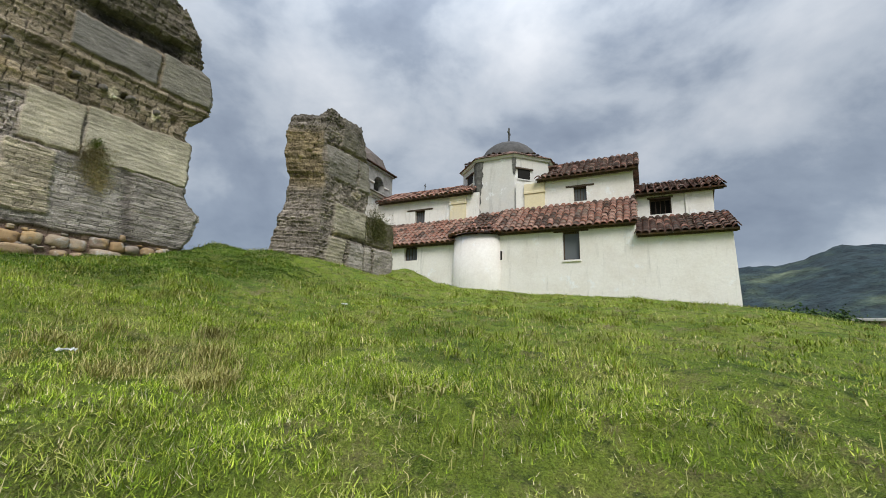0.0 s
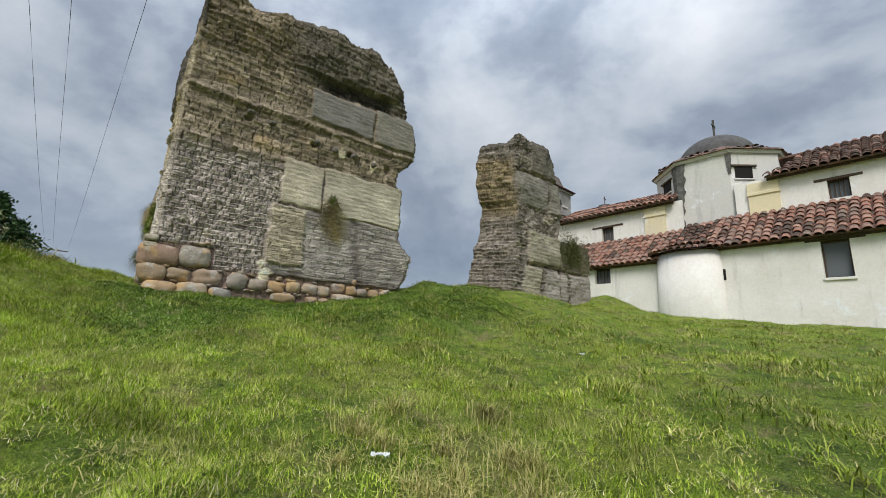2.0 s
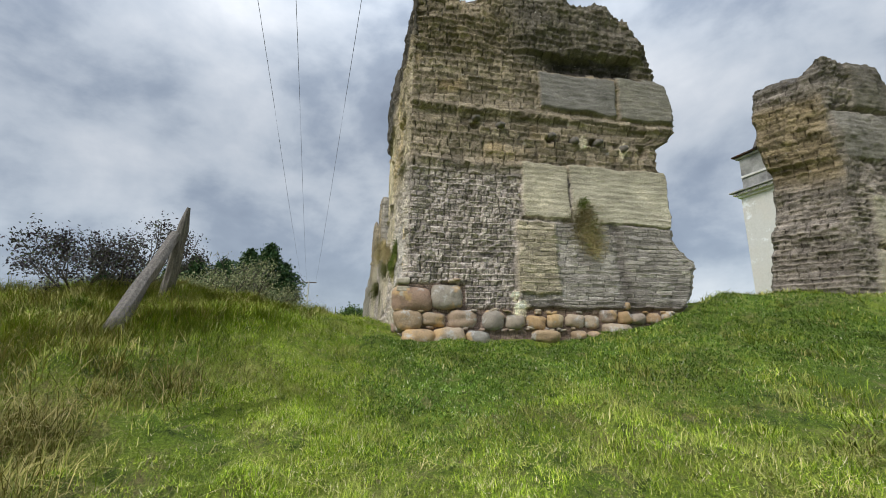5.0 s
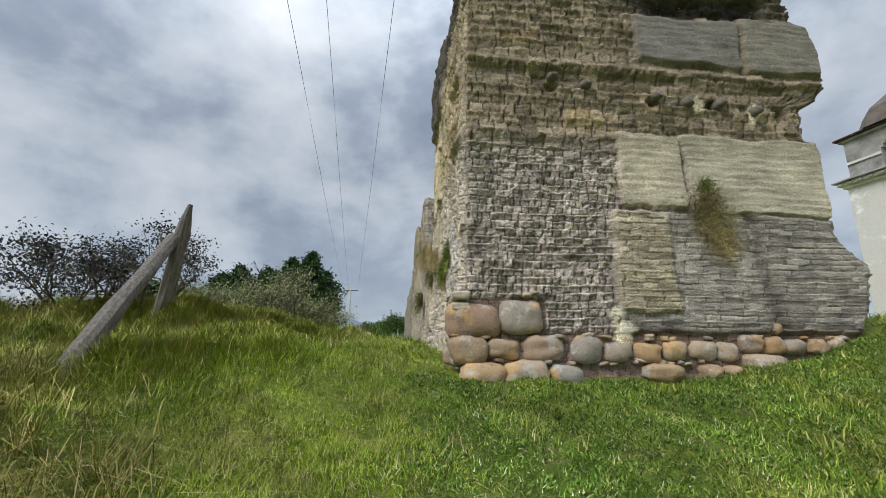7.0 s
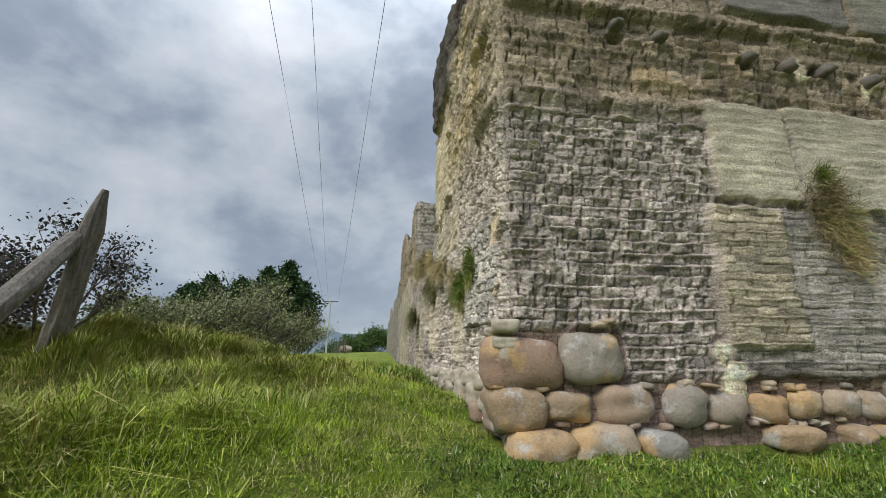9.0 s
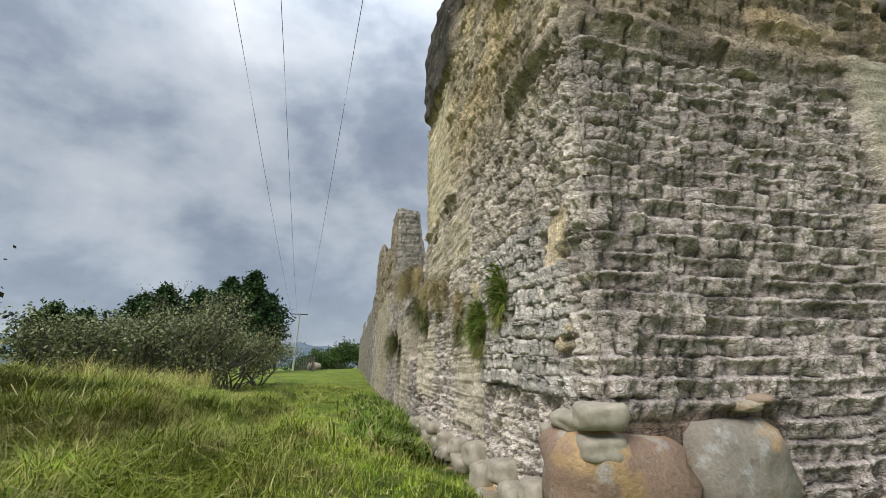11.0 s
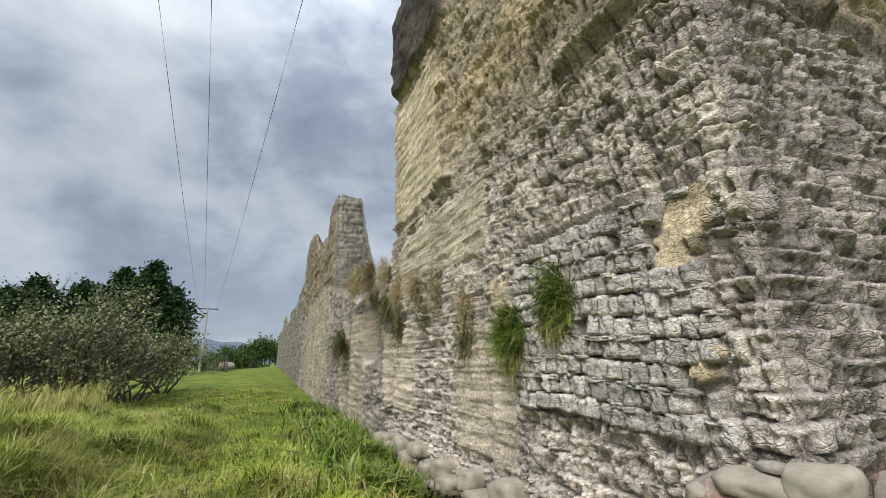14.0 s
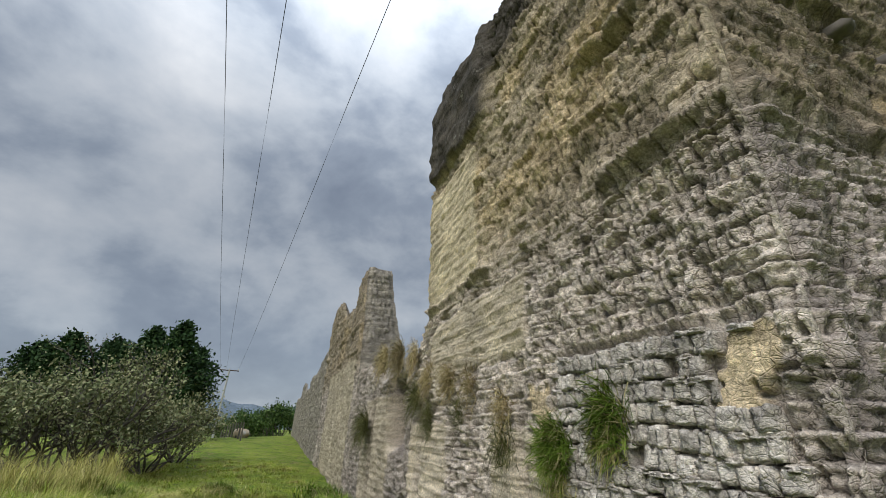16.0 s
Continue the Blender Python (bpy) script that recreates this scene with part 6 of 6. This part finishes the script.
def wall_tuft(a, b, z, normal, count, length, material, label, seed, width=0.006, hang=0.6, spread=0.10):
    """A tussock rooted in the wall, drooping over."""
    r = np.random.default_rng(seed)
    n = np.array(normal, float)
    side = np.array((n[1], -n[0], 0))
    o = np.array(RUIN @ Vector((a, b, z)))
    nw = np.array(RUIN.to_3x3() @ Vector(n))
    sw = np.array(RUIN.to_3x3() @ Vector(side))
    root = o + r.normal(0, spread, (count, 1)) * sw + r.normal(0, spread * 1.1, (count, 1)) * np.array((0, 0, 1)) - nw * 0.03
    L = (length * r.uniform(0.5, 1.2, count))[:, None]
    d = nw * r.uniform(0.3, 1.0, (count, 1)) + sw * r.normal(0, 0.7, (count, 1)) + np.array((0, 0, 1)) * r.normal(0.15, 0.7, (count, 1))
    d /= np.linalg.norm(d, axis=1)[:, None]
    mid = root + d * L * 0.5
    tip = root + d * L * 0.85 - np.array((0, 0, 1)) * L * hang * r.uniform(0.3, 1.1, (count, 1))
    s = np.cross(d, r.normal(0, 1, (count, 3)))
    s = s / np.linalg.norm(s, axis=1)[:, None] * width / 2
    v = np.stack([root - s, root + s, mid + s * 0.8, mid - s * 0.8, tip], 1)
    ob = new("wall_grass", fast_mesh("wall_grass", v, 5, BLADE_FACES, material))
    tagged(ob, label, "grass tuft", kind="stuff")


DRY = blade_mat("dry_bush_blade", [(0.0, (0.17, 0.13, 0.065)), (0.4, (0.29, 0.23, 0.115)), (0.75, (0.40, 0.33, 0.17)), (1.0, (0.20, 0.20, 0.07))])
MOSS = blade_mat("moss_blade", [(0.0, (0.05, 0.06, 0.018)), (0.6, (0.085, 0.09, 0.03)), (1.0, (0.14, 0.125, 0.05))])
wall_tuft(-0.05, 1.80, 4.44, (-1, 0, 0), 1500, 0.19, FRESH, "green grass tussock growing out of the wall", 1, 0.006, 0.25, 0.08)
wall_tuft(-0.05, 1.24, 4.64, (-1, 0, 0), 800, 0.17, FRESH, "green grass tussock growing out of the wall", 2, 0.007, 0.2, 0.085)
wall_tuft(-0.05, 1.26, 4.50, (-1, 0, 0), 200, 0.13, STRAW, "withered blades hanging under a green tussock", 3, 0.005, 1.0, 0.06)
wall_tuft(-0.05, 1.80, 4.26, (-1, 0, 0), 240, 0.14, STRAW, "withered blades hanging under a green tussock", 4, 0.005, 1.0, 0.07)
for i, (b, z, n, l, m) in enumerate(((2.6, 4.75, 200, 0.2, DRY), (3.3, 5.0, 200, 0.22, DRY), (3.9, 5.1, 300, 0.28, DRY), (4.7, 5.2, 300, 0.25, DRY), (5.4, 5.6, 350, 0.3, DRY), (6.2, 5.7, 700, 0.45, DRY), (7.4, 5.8, 700, 0.4, DRY),
                                     (2.6, 4.45, 200, 0.22, MOSS), (4.6, 4.7, 250, 0.28, MOSS), (8.8, 4.6, 700, 0.6, MOSS), (5.2, 5.0, 300, 0.35, MOSS), (3.6, 4.75, 150, 0.2, MOSS))):
    wall_tuft(-0.02, b, z, (-1, 0, 0), n, l, m, "dry grass hanging from the wall", 10 + i, 0.006, 0.7, 0.09)
for i, (a, z, n, l, m, s) in enumerate(((3.72, 5.40, 420, 0.16, DRY, 0.10), (3.66, 5.12, 950, 0.18, DRY, 0.16), (3.80, 4.88, 850, 0.17, DRY, 0.17), (3.84, 4.60, 300, 0.2, DRY, 0.08), (3.68, 5.55, 250, 0.16, FRESH, 0.06), (3.78, 5.0, 150, 0.22, FRESH, 0.15))):
    wall_tuft(a, -0.08, z, (0, -1, 0), n, l, m, "straw-coloured bush rooted in a crack of the wall", 30 + i, 0.0055, 0.3, s)
for i, (a, z, n, l) in enumerate(((13.6, 5.95, 700, 0.4), (13.3, 5.6, 700, 0.5), (13.9, 5.7, 600, 0.45), (14.4, 5.7, 400, 0.4))):
    wall_tuft(a, -0.35, z, (0, -1, 0), n, l * 0.45, MOSS, "dark moss hanging on the ruined stub", 50 + i, 0.02, 0.9, 0.28)

# ---- power line ----
GALV = plain("pole_concrete", (0.42, 0.42, 0.41), 0.8)
CABLE = plain("cable", (0.03, 0.03, 0.033), 0.6)
px, py = off(156.4, 62)
pz = gz(px, py)
pole = thing("power_pole", "tall pale concrete power pole with a crossarm", "power pole", at=pose(px, py, pz))
part("shaft", tube(bmesh.new(), [(0, 0, -0.3), (0.3, 0.1, 9.2)], [0.16, 0.10], 10), GALV, pole)
ln = Vector((0.412, 0.911, 0))
top = Vector((0.3, 0.1, 9.0))
part("crossarm", tube(bmesh.new(), [top - ln * 1.15, top + ln * 1.15], 0.07, 6), DARKWOOD, pole)
for s in (-1.05, -0.35, 1.05):
    part("insulator", tube(bmesh.new(), [top + ln * s, top + ln * s + Vector((0, 0, 0.22))], [0.05, 0.03], 6), GALV, pole)
for s, near in ((-1.05, (-17.6, 5.55, 11.2)), (-0.35, (-17.05, 6.3, 11.2)), (1.05, (-16.0, 7.55, 11.2))):
    a = Vector((px, py, pz)) + top + ln * s + Vector((0, 0, 0.2))
    b = Vector(near)
    d = (b - a)
    pts = []
    for k in range(41):
        t = k / 40 * 2.2
        q = a + Vector((d.x, d.y, 0)) * t
        drop = -2.6 * (t * (2.0 - t)) * 0.55
        pts.append((q.x, q.y, a.z + drop + (b.z - a.z + 1.43) * t * (1 if t < 1 else (2 - t) / 1.0 if t < 2 else 0)))
    cable = part("cable", tube(bmesh.new(), pts, 0.007, 5, False), CABLE, None)
    tagged(cable, "thin black overhead cable", "cable", "overhead cables", "structure")

# fence posts along the path
for i in range(9):
    x, y = off(155.6 - 0.25 * i, 56 - 4.0 * i * 0.6)
    rest_on("fence_post", timber("fence_post", Vector((x, y, gz(x, y) - 0.2)), Vector((x + 0.05, y, gz(x, y) + 1.25)), 0.13, 0.13, i, TIMBER), TIMBER, "slim grey wooden fence post beside the path", "fence post", None)
ob = part("boulder", rock("boulder", 1.6, 1.2, 0.9, 5, 2.4), STONE, None)
x, y = off(153.6, 42)
ob.matrix_basis = pose(x, y, gz(x, y) + 0.3)
tagged(ob, "pale boulder lying beside the path", "boulder")

# scraps of paper in the grass
PAPER = plain("paper", (0.82, 0.83, 0.83), 0.7)


def scrap(x, y, s, seed):
    bm = bmesh.new()
    n = 7
    vs = [[bm.verts.new((s * (i / (n - 1) - 0.5), 0.5 * s * (j / (n - 1) - 0.5), 0.25 * s * noise.noise(Vector((i * 0.7 + seed, j * 0.7, 0))) + 0.09)) for j in range(n)] for i in range(n)]
    for i in range(n - 1):
        for j in range(n - 1):
            bm.faces.new((vs[i][j], vs[i + 1][j], vs[i + 1][j + 1], vs[i][j + 1]))
    bmesh.ops.solidify(bm, geom=bm.faces[:], thickness=0.003)
    ob = part("paper_scrap", bm, PAPER, None)
    ob.matrix_basis = pose(x, y, gz(x, y) - 0.01, 0, 0, 20 * seed)
    tagged(ob, "crumpled white paper scrap lying in the grass", "litter")


scrap(-2.95, 3.33, 0.13, 1)
scrap(-2.0, 8.4, 0.14, 3)
# low house in the valley
hx, hy = off(43.2, 60, 0, 0)
house = thing("house", "brown house with a grey roof down in the valley", "house", at=pose(hx, hy, gz(hx, hy), 0, 0, -35))
rise = 3.3 - gz(hx, hy)
part("wall", box_bm((-5, -3, -1), (5, 3, rise)), plain("brown_render", (0.30, 0.22, 0.17), 0.9), house)
part("roof", box_bm((-5.4, -3.4, rise), (5.4, 3.4, rise + 0.3), None, 0.05), plain("sheet_roof", (0.36, 0.35, 0.34), 0.7), house)
